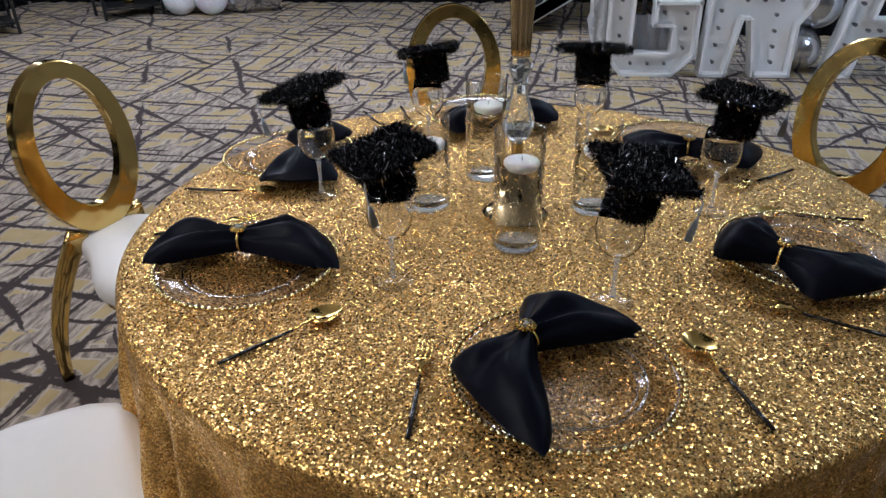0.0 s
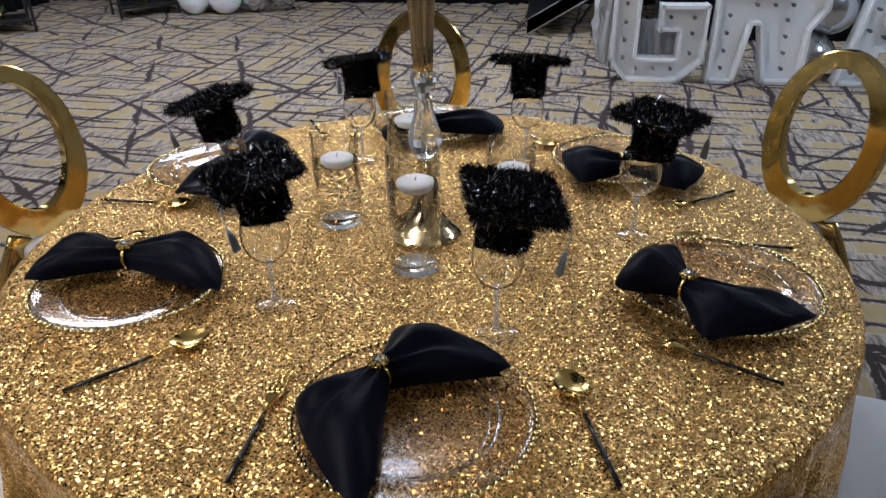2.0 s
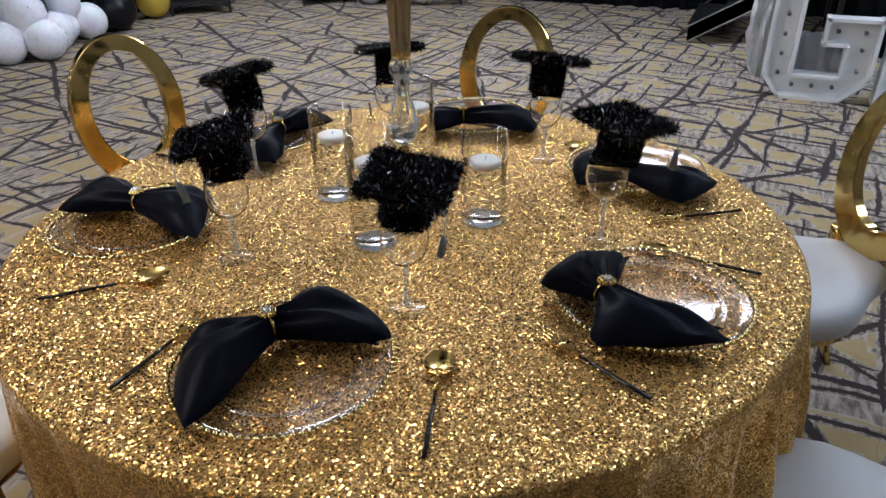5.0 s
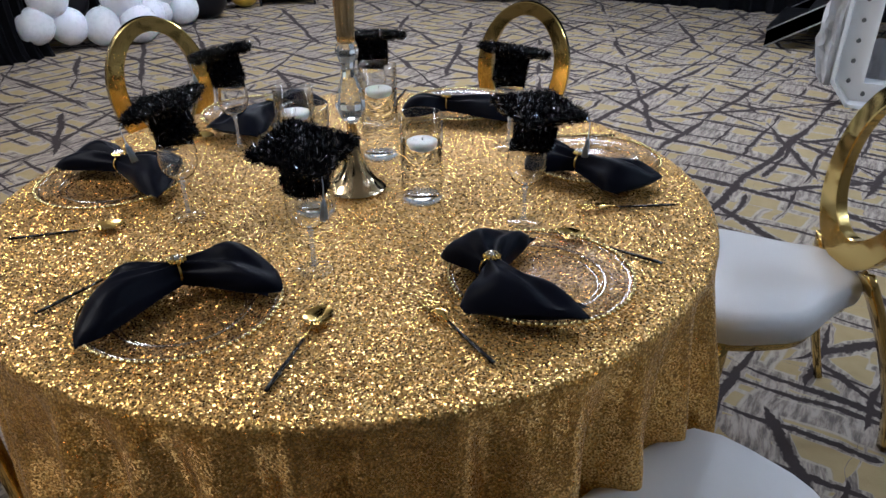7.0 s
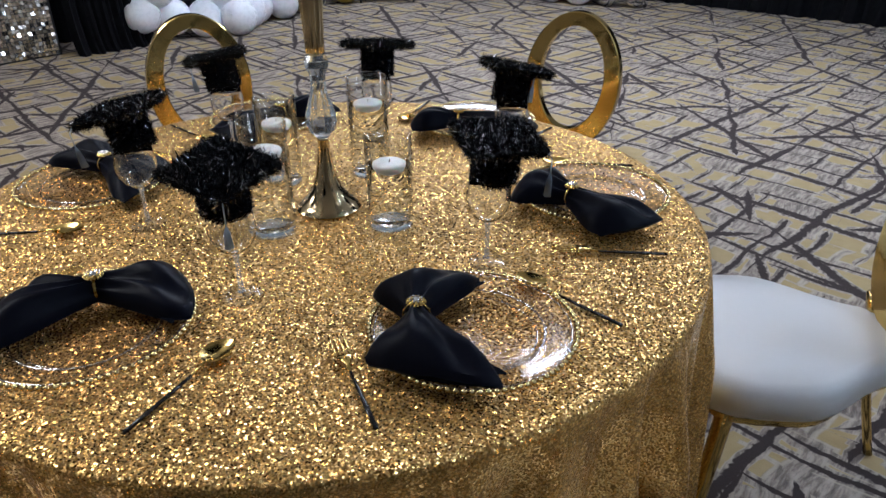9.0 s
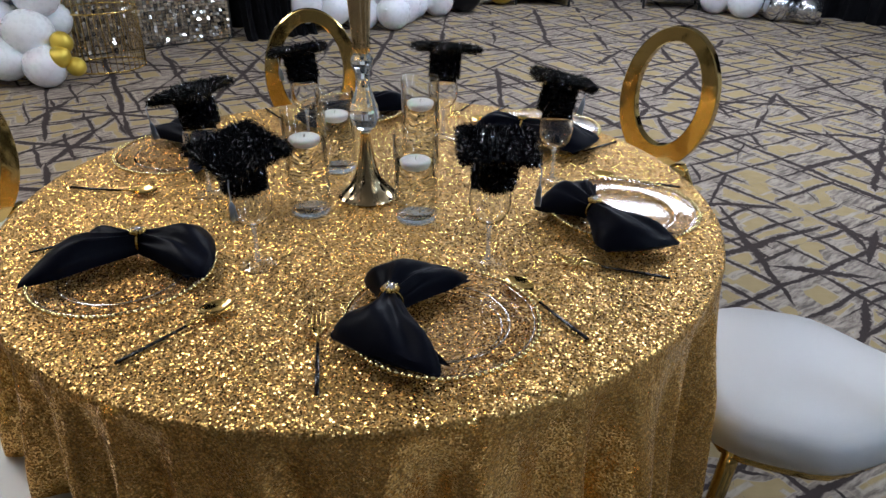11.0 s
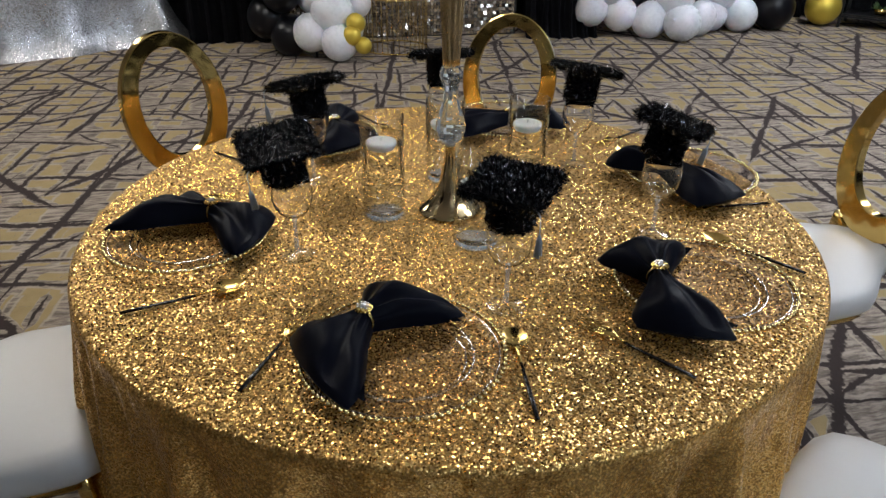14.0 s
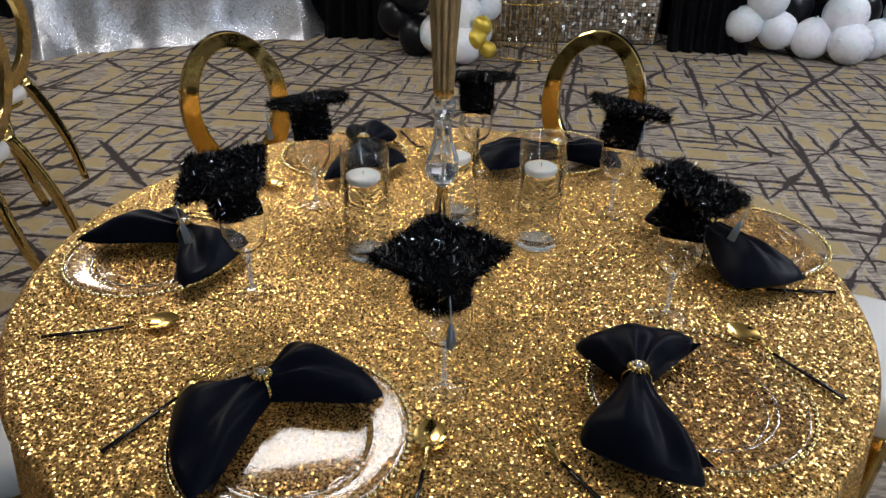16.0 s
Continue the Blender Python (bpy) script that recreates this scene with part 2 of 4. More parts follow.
    k.bump(loop, 0.6, 0.004)
    return k.m


GOLD_SEQUIN = sequins("gold sequin cloth", (0.96, 0.66, 0.24), (0.70, 0.395, 0.105), (0.36, 0.20, 0.052), 0.0033, 0.94, 0.25, 0.30, 1.2)
SILVER_SEQUIN = sequins("silver sequin cloth", (0.66, 0.67, 0.70), (0.38, 0.38, 0.41), (0.16, 0.16, 0.17), 0.005, 0.4, 0.30, 0.16)
GOLD = gold_metal("polished gold steel", (0.68, 0.50, 0.18))
GOLD_SMALL = gold_metal("gold plate", (0.83, 0.6, 0.2), 0.16, 0.05)
GOLD_VASE = gold_metal("pale gold vase", (0.8, 0.65, 0.4), 0.12, 0.02)
SATIN = plain("black satin", (0.0055, 0.0062, 0.0115), 0.42, 0.0, 0.3, 30, 0.12, 260, Specular_IOR_Level=0.045)


def tinsel(name):
    """Cut strips of black film; a few are silvered to stand in for sparkles of light."""
    k = Nodes(name)
    isl = k.n("NewGeometry").outputs["Random Per Island"]
    glint = k.math("GREATER_THAN", isl, 0.92)
    k.base(k.mix(glint, (0.003, 0.003, 0.0045), (0.42, 0.43, 0.48)), 0.2, glint)
    k.p.inputs["Specular IOR Level"].default_value = 0.22
    return k.m


TINSEL = tinsel("black tinsel")
TASSEL = plain("grey-blue thread", (0.36, 0.41, 0.50), 0.5, 0.0, 0.3, 200, 0.4, 400)
HANDLE = plain("black handle enamel", (0.012, 0.009, 0.008), 0.25, 0.0, 0.3, 40)
GLASS = solid_glass("clear glass", 1.47)
THIN = thin_glass("thin clear glass", (0.988, 0.992, 0.992), 1.5, 0.02, 0.45, 2.5)
PALE_GOLD = gold_metal("pale gold beads", (0.86, 0.69, 0.34), 0.17, 0.0)
FOOT = thin_glass("foot glass", (0.975, 0.98, 0.985), 1.5, 0.10, 0.8, 2.4, 0.25, 0.36)
# Whitened by a fifth to stand in for the highlights along a clear stem.
STEM = solid_glass("stem glass", 1.47, (0.92, 0.94, 0.97), 0.78, 0.04)
# Bluish white mixed into clear glass for the light gathered in the thick base.
BASE = solid_glass("glow-tinted thick glass", 1.5, (0.92, 0.97, 1.0), 0.78, 0.03)
RIDGE = thin_glass("moulded acrylic", (0.93, 0.92, 0.92), 1.5, 0.10, 6.0, 2.0, 0.05, 0.5)
ACRYLIC = thin_glass("clear acrylic", (0.93, 0.91, 0.90), 1.5, 0.08, 0.45, 2.8, 0.05, 0.33)
CRYSTAL = solid_glass("cut crystal", 1.5, (0.93, 0.97, 1.0), 0.92, 0.02)
WATER = solid_glass("water", 1.05)
WAX = plain("white wax", (0.82, 0.82, 0.80), 0.45, 0.0, 0.04, 10, Subsurface_Weight=0.15)
WICK = plain("wick", (0.05, 0.04, 0.03), 0.9)
LEATHER = plain("white leatherette", (0.67, 0.66, 0.66), 0.37, 0.0, 0.03, 6, 0.2, 500)
CARPET = carpet_material()
WALL = plain("wall paint", (0.30, 0.27, 0.23), 0.8, 0.0, 0.06, 2, 0.1, 150)
CEILING = plain("ceiling paint", (0.52, 0.50, 0.47), 0.9, 0.0, 0.05, 2, 0.1, 90)
BLACK_CLOTH = plain("black drape", (0.005, 0.005, 0.007), 0.85, 0.0, 0.3, 20, 0.2, 300, Specular_IOR_Level=0.2)
WHITE_BALLOON = plain("white latex", (0.78, 0.80, 0.86), 0.28, 0.0, 0.03, 5, Subsurface_Weight=0.1)
BLACK_BALLOON = plain("black latex", (0.006, 0.006, 0.008), 0.32, 0.0, 0.2, 5, Specular_IOR_Level=0.25)
GOLD_BALLOON = plain("satin gold latex", (0.66, 0.50, 0.07), 0.40, 0.55, 0.08, 5)
CHROME_BALLOON = plain("chrome silver latex", (0.60, 0.61, 0.64), 0.2, 0.95, 0.05, 5)
LETTER = plain("white letter paint", (0.87, 0.88, 0.89), 0.5, 0.0, 0.04, 6, 0.1, 120)
BULB = plain("grey bulb", (0.16, 0.16, 0.16), 0.2)
BLACK_METAL = plain("black metal", (0.012, 0.012, 0.013), 0.4, 0.2, 0.2, 20)
ALU = plain("brushed aluminium", (0.62, 0.63, 0.65), 0.35, 0.9, 0.1, 30)
PLY = plain("plywood", (0.35, 0.24, 0.14), 0.6, 0.0, 0.2, 12)
SHEER = plain("white feather paper", (0.80, 0.80, 0.80), 0.8, 0.0, 0.05, 12, 0.3, 60)
FILM = plain("grey-white film", (0.50, 0.50, 0.52), 0.3, 0.0, 0.25, 25, 0.3, 40)
GREEN = plain("dark green leaf", (0.05, 0.10, 0.03), 0.5, 0.0, 0.4, 30)


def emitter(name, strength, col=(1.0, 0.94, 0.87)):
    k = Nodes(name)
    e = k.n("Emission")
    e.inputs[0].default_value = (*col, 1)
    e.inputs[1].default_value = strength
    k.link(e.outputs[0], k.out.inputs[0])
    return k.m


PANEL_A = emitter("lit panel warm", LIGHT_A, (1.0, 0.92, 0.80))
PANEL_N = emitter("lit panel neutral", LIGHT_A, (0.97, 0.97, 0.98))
COOL_FILL = emitter("cool fill panel", LIGHT_B, (0.76, 0.88, 1.0))

# ---------------- the room ----------------
X0, X1, Y0, Y1 = -6.6, 6.0, -6.5, 7.9
bm = bmesh.new()
bmesh.ops.create_grid(bm, x_segments=2, y_segments=2, size=1)
bmesh.ops.transform(bm, matrix=Matrix.Translation(((X0 + X1) / 2, (Y0 + Y1) / 2, 0)) @ Matrix.Diagonal(((X1 - X0) / 2 + 0.2, (Y1 - Y0) / 2 + 0.2, 1, 1)), verts=bm.verts)
tagged(part("floor", bm, CARPET), "taupe and tan patterned carpet with dark broken strokes", "carpet", kind="structure")
for nm, c, s in (("wall_west", (X0 - 0.1, (Y0 + Y1) / 2, CEIL / 2), (0.2, Y1 - Y0, CEIL)), ("wall_east", (X1 + 0.1, (Y0 + Y1) / 2, CEIL / 2), (0.2, Y1 - Y0, CEIL)),
                 ("wall_north", ((X0 + X1) / 2, Y1 + 0.1, CEIL / 2), (X1 - X0 + 0.4, 0.2, CEIL)), ("wall_south", ((X0 + X1) / 2, Y0 - 0.1, CEIL / 2), (X1 - X0 + 0.4, 0.2, CEIL))):
    bm = bmesh.new()
    box(bm, c, s)
    tagged(part(nm, bm, WALL, smooth=False), "plain beige painted ballroom wall", "wall", kind="structure")
bm = bmesh.new()
box(bm, ((X0 + X1) / 2, (Y0 + Y1) / 2, CEIL + 0.1), (X1 - X0 + 0.4, Y1 - Y0 + 0.4, 0.2))
tagged(part("ceiling", bm, CEILING, smooth=False), "plain off-white painted ballroom ceiling", "ceiling", kind="structure")


# Unseen boxes of assumed shape, hung low so their glow also brightens the ceiling.
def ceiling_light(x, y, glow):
    e = thing("assumed_light", pose(x, y, CEIL), "unseen white square box light, assumed under the ceiling, lit", "pendant light", "ceiling lights")
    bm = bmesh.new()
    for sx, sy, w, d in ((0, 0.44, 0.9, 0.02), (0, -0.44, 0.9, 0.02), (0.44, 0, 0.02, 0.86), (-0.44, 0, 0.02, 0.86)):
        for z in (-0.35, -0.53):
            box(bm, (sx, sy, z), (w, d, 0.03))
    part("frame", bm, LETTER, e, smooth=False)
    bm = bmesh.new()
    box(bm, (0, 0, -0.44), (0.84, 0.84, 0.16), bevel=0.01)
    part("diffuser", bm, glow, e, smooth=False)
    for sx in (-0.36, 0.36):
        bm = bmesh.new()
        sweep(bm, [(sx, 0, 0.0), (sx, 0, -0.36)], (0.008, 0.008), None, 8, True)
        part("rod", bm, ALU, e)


# First three follow from patches mirrored in the plates; last two are only added.
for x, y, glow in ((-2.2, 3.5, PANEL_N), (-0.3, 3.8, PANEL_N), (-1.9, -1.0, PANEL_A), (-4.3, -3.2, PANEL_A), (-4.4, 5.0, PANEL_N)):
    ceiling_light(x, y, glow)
# Two added boxes stand in for an unseen cool source on this side.
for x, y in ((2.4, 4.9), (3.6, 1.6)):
    ceiling_light(x, y, COOL_FILL)


# ---------------- drapes ----------------
def drape(name, p0, p1, h, pitch, depth, label, pool=0.0, material=BLACK_CLOTH, seed=0, category="drape"):
    """A hanging cloth between two floor points, with upright folds and a slightly spreading hem."""
    rnd = random.Random(seed)
    p0, p1 = Vector((*p0, 0)), Vector((*p1, 0))
    length = (p1 - p0).length
    d = (p1 - p0).normalized()
    nrm = Vector((d.y, -d.x, 0))
    cols, rows = max(24, int(length / pitch * 8)), 14
    ph = [rnd.uniform(0, 6.28) for _ in range(4)]
    bm = bmesh.new()
    grid = []
    for j in range(rows + 1):
        v = j / rows
        z = h * (1 - v) ** 1.4 if j < rows else 0.004
        line = []
        for i in range(cols + 1):
            s = length * i / cols
            a = 2 * math.pi * s / pitch
            amp = depth * (0.7 + 0.5 * v + 0.5 * math.sin(s * 2.1 + ph[0]))
            off = amp * math.sin(a + 0.8 * math.sin(s * 3.3 + ph[1])) + 0.4 * depth * math.sin(2.3 * a + ph[2])
            off += pool * v ** 6
            line.append(bm.verts.new(p0 + d * s + nrm * off + Vector((0, 0, z))))
        grid.append(line)
    for a, b in zip(grid, grid[1:]):
        for i in range(cols):
            bm.faces.new((a[i], a[i + 1], b[i + 1], b[i]))
    bmesh.ops.solidify(bm, geom=bm.faces[:], thickness=0.004)
    return tagged(part(name, bm, material), label, category)


drape("black_drape", (-5.95, -6.0), (-5.95, 1.0), 2.9, 0.22, 0.035, "black pipe-and-drape cloth backdrop hanging to the carpet", 0.06, seed=1)
drape("black_drape", (-5.95, 1.0), (-5.95, 7.3), 2.9, 0.22, 0.035, "black pipe-and-drape cloth backdrop hanging to the carpet", 0.06, seed=2)
drape("black_drape", (-6.2, 7.45), (-0.2, 7.45), 2.9, 0.24, 0.035, "black pipe-and-drape cloth backdrop hanging to the carpet", 0.06, seed=3)
drape("black_drape", (-0.2, 7.45), (5.8, 7.45), 2.9, 0.24, 0.035, "black pipe-and-drape cloth backdrop hanging to the carpet", 0.06, seed=4)
drape("black_drape", (-5.33, 1.74), (-5.28, 2.42), 2.4, 0.13, 0.045, "black gathered cloth panel pooling on the carpet", 0.14, seed=5)
drape("black_drape", (-5.45, -1.35), (-5.45, -0.45), 2.4, 0.16, 0.04, "black gathered cloth panel beside the balloons", 0.08, seed=6)


# silver-clothed table
def cloth_table(m, lx, ly, h, material, label):
    e = thing("sequin_tablecloth", m, label, "tablecloth")
    rnd = random.Random(4)
    n, rows, rc = 260, 16, 0.06
    per = []
    for i in range(n):
        s = i / n * 2 * (lx + ly)
        if s < lx:
            p, q = (-lx / 2 + s, -ly / 2), (0, -1)
        elif s < lx + ly:
            p, q = (lx / 2, -ly / 2 + s - lx), (1, 0)
        elif s < 2 * lx + ly:
            p, q = (lx / 2 - (s - lx - ly), ly / 2), (0, 1)
        else:
            p, q = (-lx / 2, ly / 2 - (s - 2 * lx - ly)), (-1, 0)
        per.append((p, q, s))
    bm = bmesh.new()
    rings = []
    for j in range(rows + 1):
        v = j / rows
        z = h - (h - 0.004) * v
        ring = []
        for p, q, s in per:
            corner = min(abs(abs(p[0]) - lx / 2), 0.3) + min(abs(abs(p[1]) - ly / 2), 0.3)
            flare = 0.10 * v ** 1.5 * (1 + 1.6 * max(0, 0.25 - corner) / 0.25)
            off = flare + v * (0.022 * math.sin(s * 6.1) + 0.016 * math.sin(s * 13.7 + 1.2)) + 0.05 * v ** 8
            ring.append(bm.verts.new((p[0] + q[0] * off, p[1] + q[1] * off, z)))
        rings.append(ring)
    for a, b in zip(rings, rings[1:]):
        for i in range(n):
            bm.faces.new((a[i], b[i], b[(i + 1) % n], a[(i + 1) % n]))
    bm.faces.new(rings[0])
    part("cloth", bm, material, e)
    return e


front = Vector((-5.42, -1.48)) - Vector((-4.42, -3.55))
ang = math.degrees(math.atan2(front.y, front.x))
mid = (Vector((-5.42, -1.48)) + Vector((-4.42, -3.55))) / 2
back = Vector((-front.y, front.x)).normalized()
mid += back * 0.50
cloth_table(pose(mid.x, mid.y, 0, 0, 0, ang), front.length - 0.15, 0.74, 0.76, SILVER_SEQUIN, "silver sequin tablecloth draped to the floor over a long table")

# shimmer wall of small hanging squares
e = thing("shimmer_wall", pose(-5.42, 0, 0), "silver and champagne shimmer panel of small hanging squares", "backdrop panel")
bm = bmesh.new()
box(bm, (-0.03, 0.62, 1.05), (0.03, 2.12, 2.1))
part("frame", bm, BLACK_METAL, e, smooth=False)
rnd = random.Random(8)
bm = bmesh.new()
step = 0.03
for i in range(int(2.12 / step)):
    for j in range(int(2.08 / step)):
        y, z = -0.43 + i * step, 0.03 + j * step
        a, b = rnd.gauss(0, 0.22), rnd.gauss(0, 0.16)
        w = 0.0135
        vs = [bm.verts.new((0.006 + sy * w * math.sin(a) + sz * w * math.sin(b), y + sy * w * math.cos(a), z + sz * w * math.cos(b))) for sy, sz in ((-1, -1), (1, -1), (1, 1), (-1, 1))]
        bm.faces.new(vs)
k = Nodes("shimmer square")
isl = k.n("NewGeometry").outputs["Random Per Island"]
k.base(k.mix(isl, (0.42, 0.39, 0.35), (0.90, 0.86, 0.80)), 0.22, 1.0)
tagged(part("square_sequins", bm, k.m, e, "small mirrored squares", smooth=False), kind="stuff")

# gold wire plinth
e = thing("wire_plinth", pose(-4.98, 0.46, 0), "tall round gold wire plinth of upright bars on the carpet", "plinth")
for z in (0.008, 0.45, 0.9):
    bm = bmesh.new()
    sweep(bm, [(0.28 * math.cos(a), 0.28 * math.sin(a), z) for a in (2 * math.pi * i / 48 for i in range(49))], (0.012, 0.012), (0, 0, 1))
    part("ring", bm, GOLD_SMALL, e)
bm = bmesh.new()
box(bm, (0, 0, 0.45), (0.0055, 0.0055, 0.89))
bar = part("bar", bm, PALE_GOLD, e, at=pose(0.28, 0, 0))
for i in range(1, 36):
    o = new("bar", bar.data)
    o.parent = e
    a = 2 * math.pi * i / 36
    o.matrix_basis = pose(0.28 * math.cos(a), 0.28 * math.sin(a), 0, 0, 0, math.degrees(a))
bm = bmesh.new()
lathe(bm, [(0, 0.905), (0.30, 0.905), (0.30, 0.925), (0, 0.925)], 48)
part("top", bm, GOLD_SMALL, e)


# ---------------- balloons ----------------
def balloon_mesh(n=24):
    bm = bmesh.new()
    prof = [(0, -1.0)]
    for i in range(1, n):
        a = math.pi * i / n
        r = math.sin(a) * (1.0 - 0.06 * math.cos(a))
        prof.append((r, -math.cos(a)))
    prof.append((0, 1.0))
    lathe(bm, [(0, -1.10), (0.06, -1.10), (0.03, -1.03), (0.05, -0.997)] + prof[1:], 28)
    return mesh_of("balloon", bm)


SHAPE = {}


def balloon(parent, x, y, z, r, material):
    if material.name not in SHAPE:
        me = balloon_mesh()
        me.materials.append(material)
        SHAPE[material.name] = me
    o = new("balloon", SHAPE[material.name])
    o.parent = parent
    rnd = random.Random(int(1000 * (x + 7 * y + 31 * z)))
    o.matrix_basis = pose(x, y, z, rnd.uniform(100, 260), rnd.uniform(-50, 50), rnd.uniform(0, 360)) @ Matrix.Diagonal((r, r, r * 1.06, 1))
    return o


W, K, AU, CH = WHITE_BALLOON, BLACK_BALLOON, GOLD_BALLOON, CHROME_BALLOON
e = thing("balloon_column", pose(0, 0, 0), "cluster of white, black and small gold balloons on the carpet", "balloons")
for x, y, z, r, m in ((-4.72, -0.27, 0.21, 0.15, W), (-4.70, -0.09, 0.37, 0.17, W), (-4.58, -0.04, 0.155, 0.15, W), (-4.90, -0.24, 0.46, 0.13, W), (-4.88, 0.12, 0.42, 0.13, W),
                      (-4.80, 0.04, 0.62, 0.16, W), (-4.92, 0.02, 0.20, 0.16, W), (-4.55, 0.09, 0.31, 0.077, AU), (-4.50, 0.05, 0.22, 0.077, AU), (-4.50, 0.14, 0.14, 0.068, AU),
                      (-4.80, -0.48, 0.52, 0.16, K), (-4.85, -0.44, 0.17, 0.165, K), (-4.95, -0.62, 0.30, 0.17, K), (-4.9, -0.35, 0.72, 0.17, W), (-4.95, -0.70, 0.62, 0.17, K)):
    balloon(e, x, y, z, r, m)
e = thing("balloon_garland", pose(0, 0, 0), "low garland of white and black balloons on the carpet", "balloons")
for x, y, z, r, m in ((-5.25, 2.37, 0.25, 0.155, W), (-5.22, 2.64, 0.21, 0.16, W), (-5.10, 2.90, 0.17, 0.165, W), (-4.92, 3.14, 0.17, 0.17, W), (-5.06, 3.11, 0.38, 0.18, W),
                      (-5.22, 2.52, 0.46, 0.165, W), (-5.14, 3.43, 0.165, 0.16, W), (-5.32, 3.64, 0.16, 0.158, W), (-5.28, 3.94, 0.165, 0.165, W), (-5.32, 3.72, 0.36, 0.155, W),
                      (-5.35, 2.78, 0.40, 0.165, K), (-5.30, 3.34, 0.36, 0.165, K), (-5.40, 2.98, 0.58, 0.165, K), (-5.32, 4.33, 0.205, 0.20, K), (-5.4, 3.95, 0.50, 0.16, K), (-5.42, 3.2, 0.64, 0.17, W)):
    balloon(e, x, y, z, r, m)
e = thing("balloon", pose(-5.45, 4.98, 0), "large gold balloon resting on the carpet", "balloon")
balloon(e, 0, 0, 0.19, 0.175, AU)
e = thing("balloon_cluster", pose(0, 0, 0), "two white balloons and silver ones by the black drape", "balloons")
for x, y, z, r, m in ((-3.66, 6.60, 0.185, 0.18, W), (-3.30, 6.62, 0.185, 0.18, W), (-2.98, 6.74, 0.16, 0.15, CH), (-2.72, 6.86, 0.15, 0.14, CH), (-3.48, 6.78, 0.44, 0.17, W)):
    balloon(e, x, y, z, r, m)
e = thing("balloon_cluster", pose(0, 0, 0), "silver chrome balloons between white marquee letters", "balloons")
for x, y, z, r, m in ((2.24, 4.36, 0.50, 0.18, CH), (2.17, 4.34, 0.165, 0.155, CH), (2.12, 4.42, 0.80, 0.17, CH)):
    balloon(e, x, y, z, r, m)


# ---------------- marquee letters ----------------
def marquee(name, outline, hole, bulbs, m, label):
    """A hollow letter: back plate, raised rim walls and a row of small unlit bulbs. Outlines lie in x, z."""
    e = thing(name, m, label, "marquee letter", "marquee letters")
    deep, wall = 0.14, 0.022
    bm = bmesh.new()
    loops = [outline] + ([hole] if hole else [])
    for pts in loops:
        n = len(pts)
        for i in range(n):
            a, b = Vector((pts[i][0], 0, pts[i][1])), Vector((pts[(i + 1) % n][0], 0, pts[(i + 1) % n][1]))
            d = (b - a).normalized()
            inn = Vector((-d.z, 0, d.x)) * wall
            q = [a - d * 0.004, b + d * 0.004, b + d * 0.004 + inn, a - d * 0.004 + inn]
            lo = [bm.verts.new(v + Vector((0, 0, 0))) for v in q]
            hi = [bm.verts.new(v + Vector((0, deep, 0))) for v in q]
            bm.faces.new(lo[::-1])
            bm.faces.new(hi)
            for k in range(4):
                bm.faces.new((lo[k], lo[(k + 1) % 4], hi[(k + 1) % 4], hi[k]))
    part("rim", bm, LETTER, e, smooth=False)
    bm = bmesh.new()
    es = []
    for pts in loops:
        vs = [bm.verts.new((p[0], deep - 0.03, p[1])) for p in pts]
        es += [bm.edges.new((vs[i], vs[(i + 1) % len(vs)])) for i in range(len(vs))]
    bmesh.ops.triangle_fill(bm, edges=es, use_beauty=True)
    bmesh.ops.solidify(bm, geom=bm.faces[:], thickness=0.012)
    part("face", bm, LETTER, e, smooth=False)
    bm = bmesh.new()
    lathe(bm, [(0, -0.055), (0.010, -0.05), (0.014, -0.035), (0.012, -0.015), (0.009, 0.0), (0.009, 0.012)], 12)
    bulb = None
    for x, z in bulbs:
        at = pose(x, deep - 0.05, z, -90)
        if bulb is None:
            bulb = part("bulb", bm, BULB, e, at=at)
        else:
            o = new("bulb", bulb.data)
            o.parent, o.matrix_basis = e, at
    return e


def along(a, b, n):
    return [(a[0] + (b[0] - a[0]) * i / (n - 1), a[1] + (b[1] - a[1]) * i / (n - 1)) for i in range(n)]


H4 = 1.2
G = [(0.12, 0), (0.50, 0), (0.66, 0.15), (0.66, 0.54), (0.33, 0.54), (0.33, 0.36), (0.47, 0.36), (0.47, 0.17), (0.19, 0.17), (0.19, 1.03), (0.47, 1.03), (0.47, 0.86), (0.66, 0.86), (0.66, 1.05), (0.50, H4), (0.12, H4), (0, 1.05), (0, 0.15)]
letter_g = marquee("letter_g", G, None, along((0.1, 0.16), (0.095, 1.05), 8) + along((0.2, 0.085), (0.45, 0.085), 3) + along((0.57, 0.2), (0.57, 0.34), 2) + along((0.41, 0.45), (0.57, 0.45), 2) + along((0.2, 1.11), (0.5, 1.11), 3),
        pose(0.70, 4.10, 0), "white hollow marquee letter G with unlit bulbs")
Rr = [(0, 0), (0.19, 0), (0.26, 0.41), (0.31, 0.41), (0.385, 0), (0.655, 0), (0.655, 0.38), (0.75, 0.52), (0.75, 1.05), (0.60, H4), (0.03, H4)]
marquee("letter_r", Rr, [(0.24, 0.66), (0.24, 1.03), (0.56, 1.03), (0.56, 0.66)], along((0.10, 0.1), (0.125, 1.08), 9) + along((0.52, 0.1), (0.50, 0.44), 4) + along((0.28, 0.54), (0.52, 0.54), 3) + along((0.2, 1.11), (0.5, 1.11), 3),
        pose(1.40, 4.10, 0), "white hollow marquee letter R with unlit bulbs")
A = [(0, 0), (0.19, 0), (0.24, 0.24), (0.46, 0.24), (0.51, 0), (0.70, 0), (0.46, H4), (0.24, H4)]
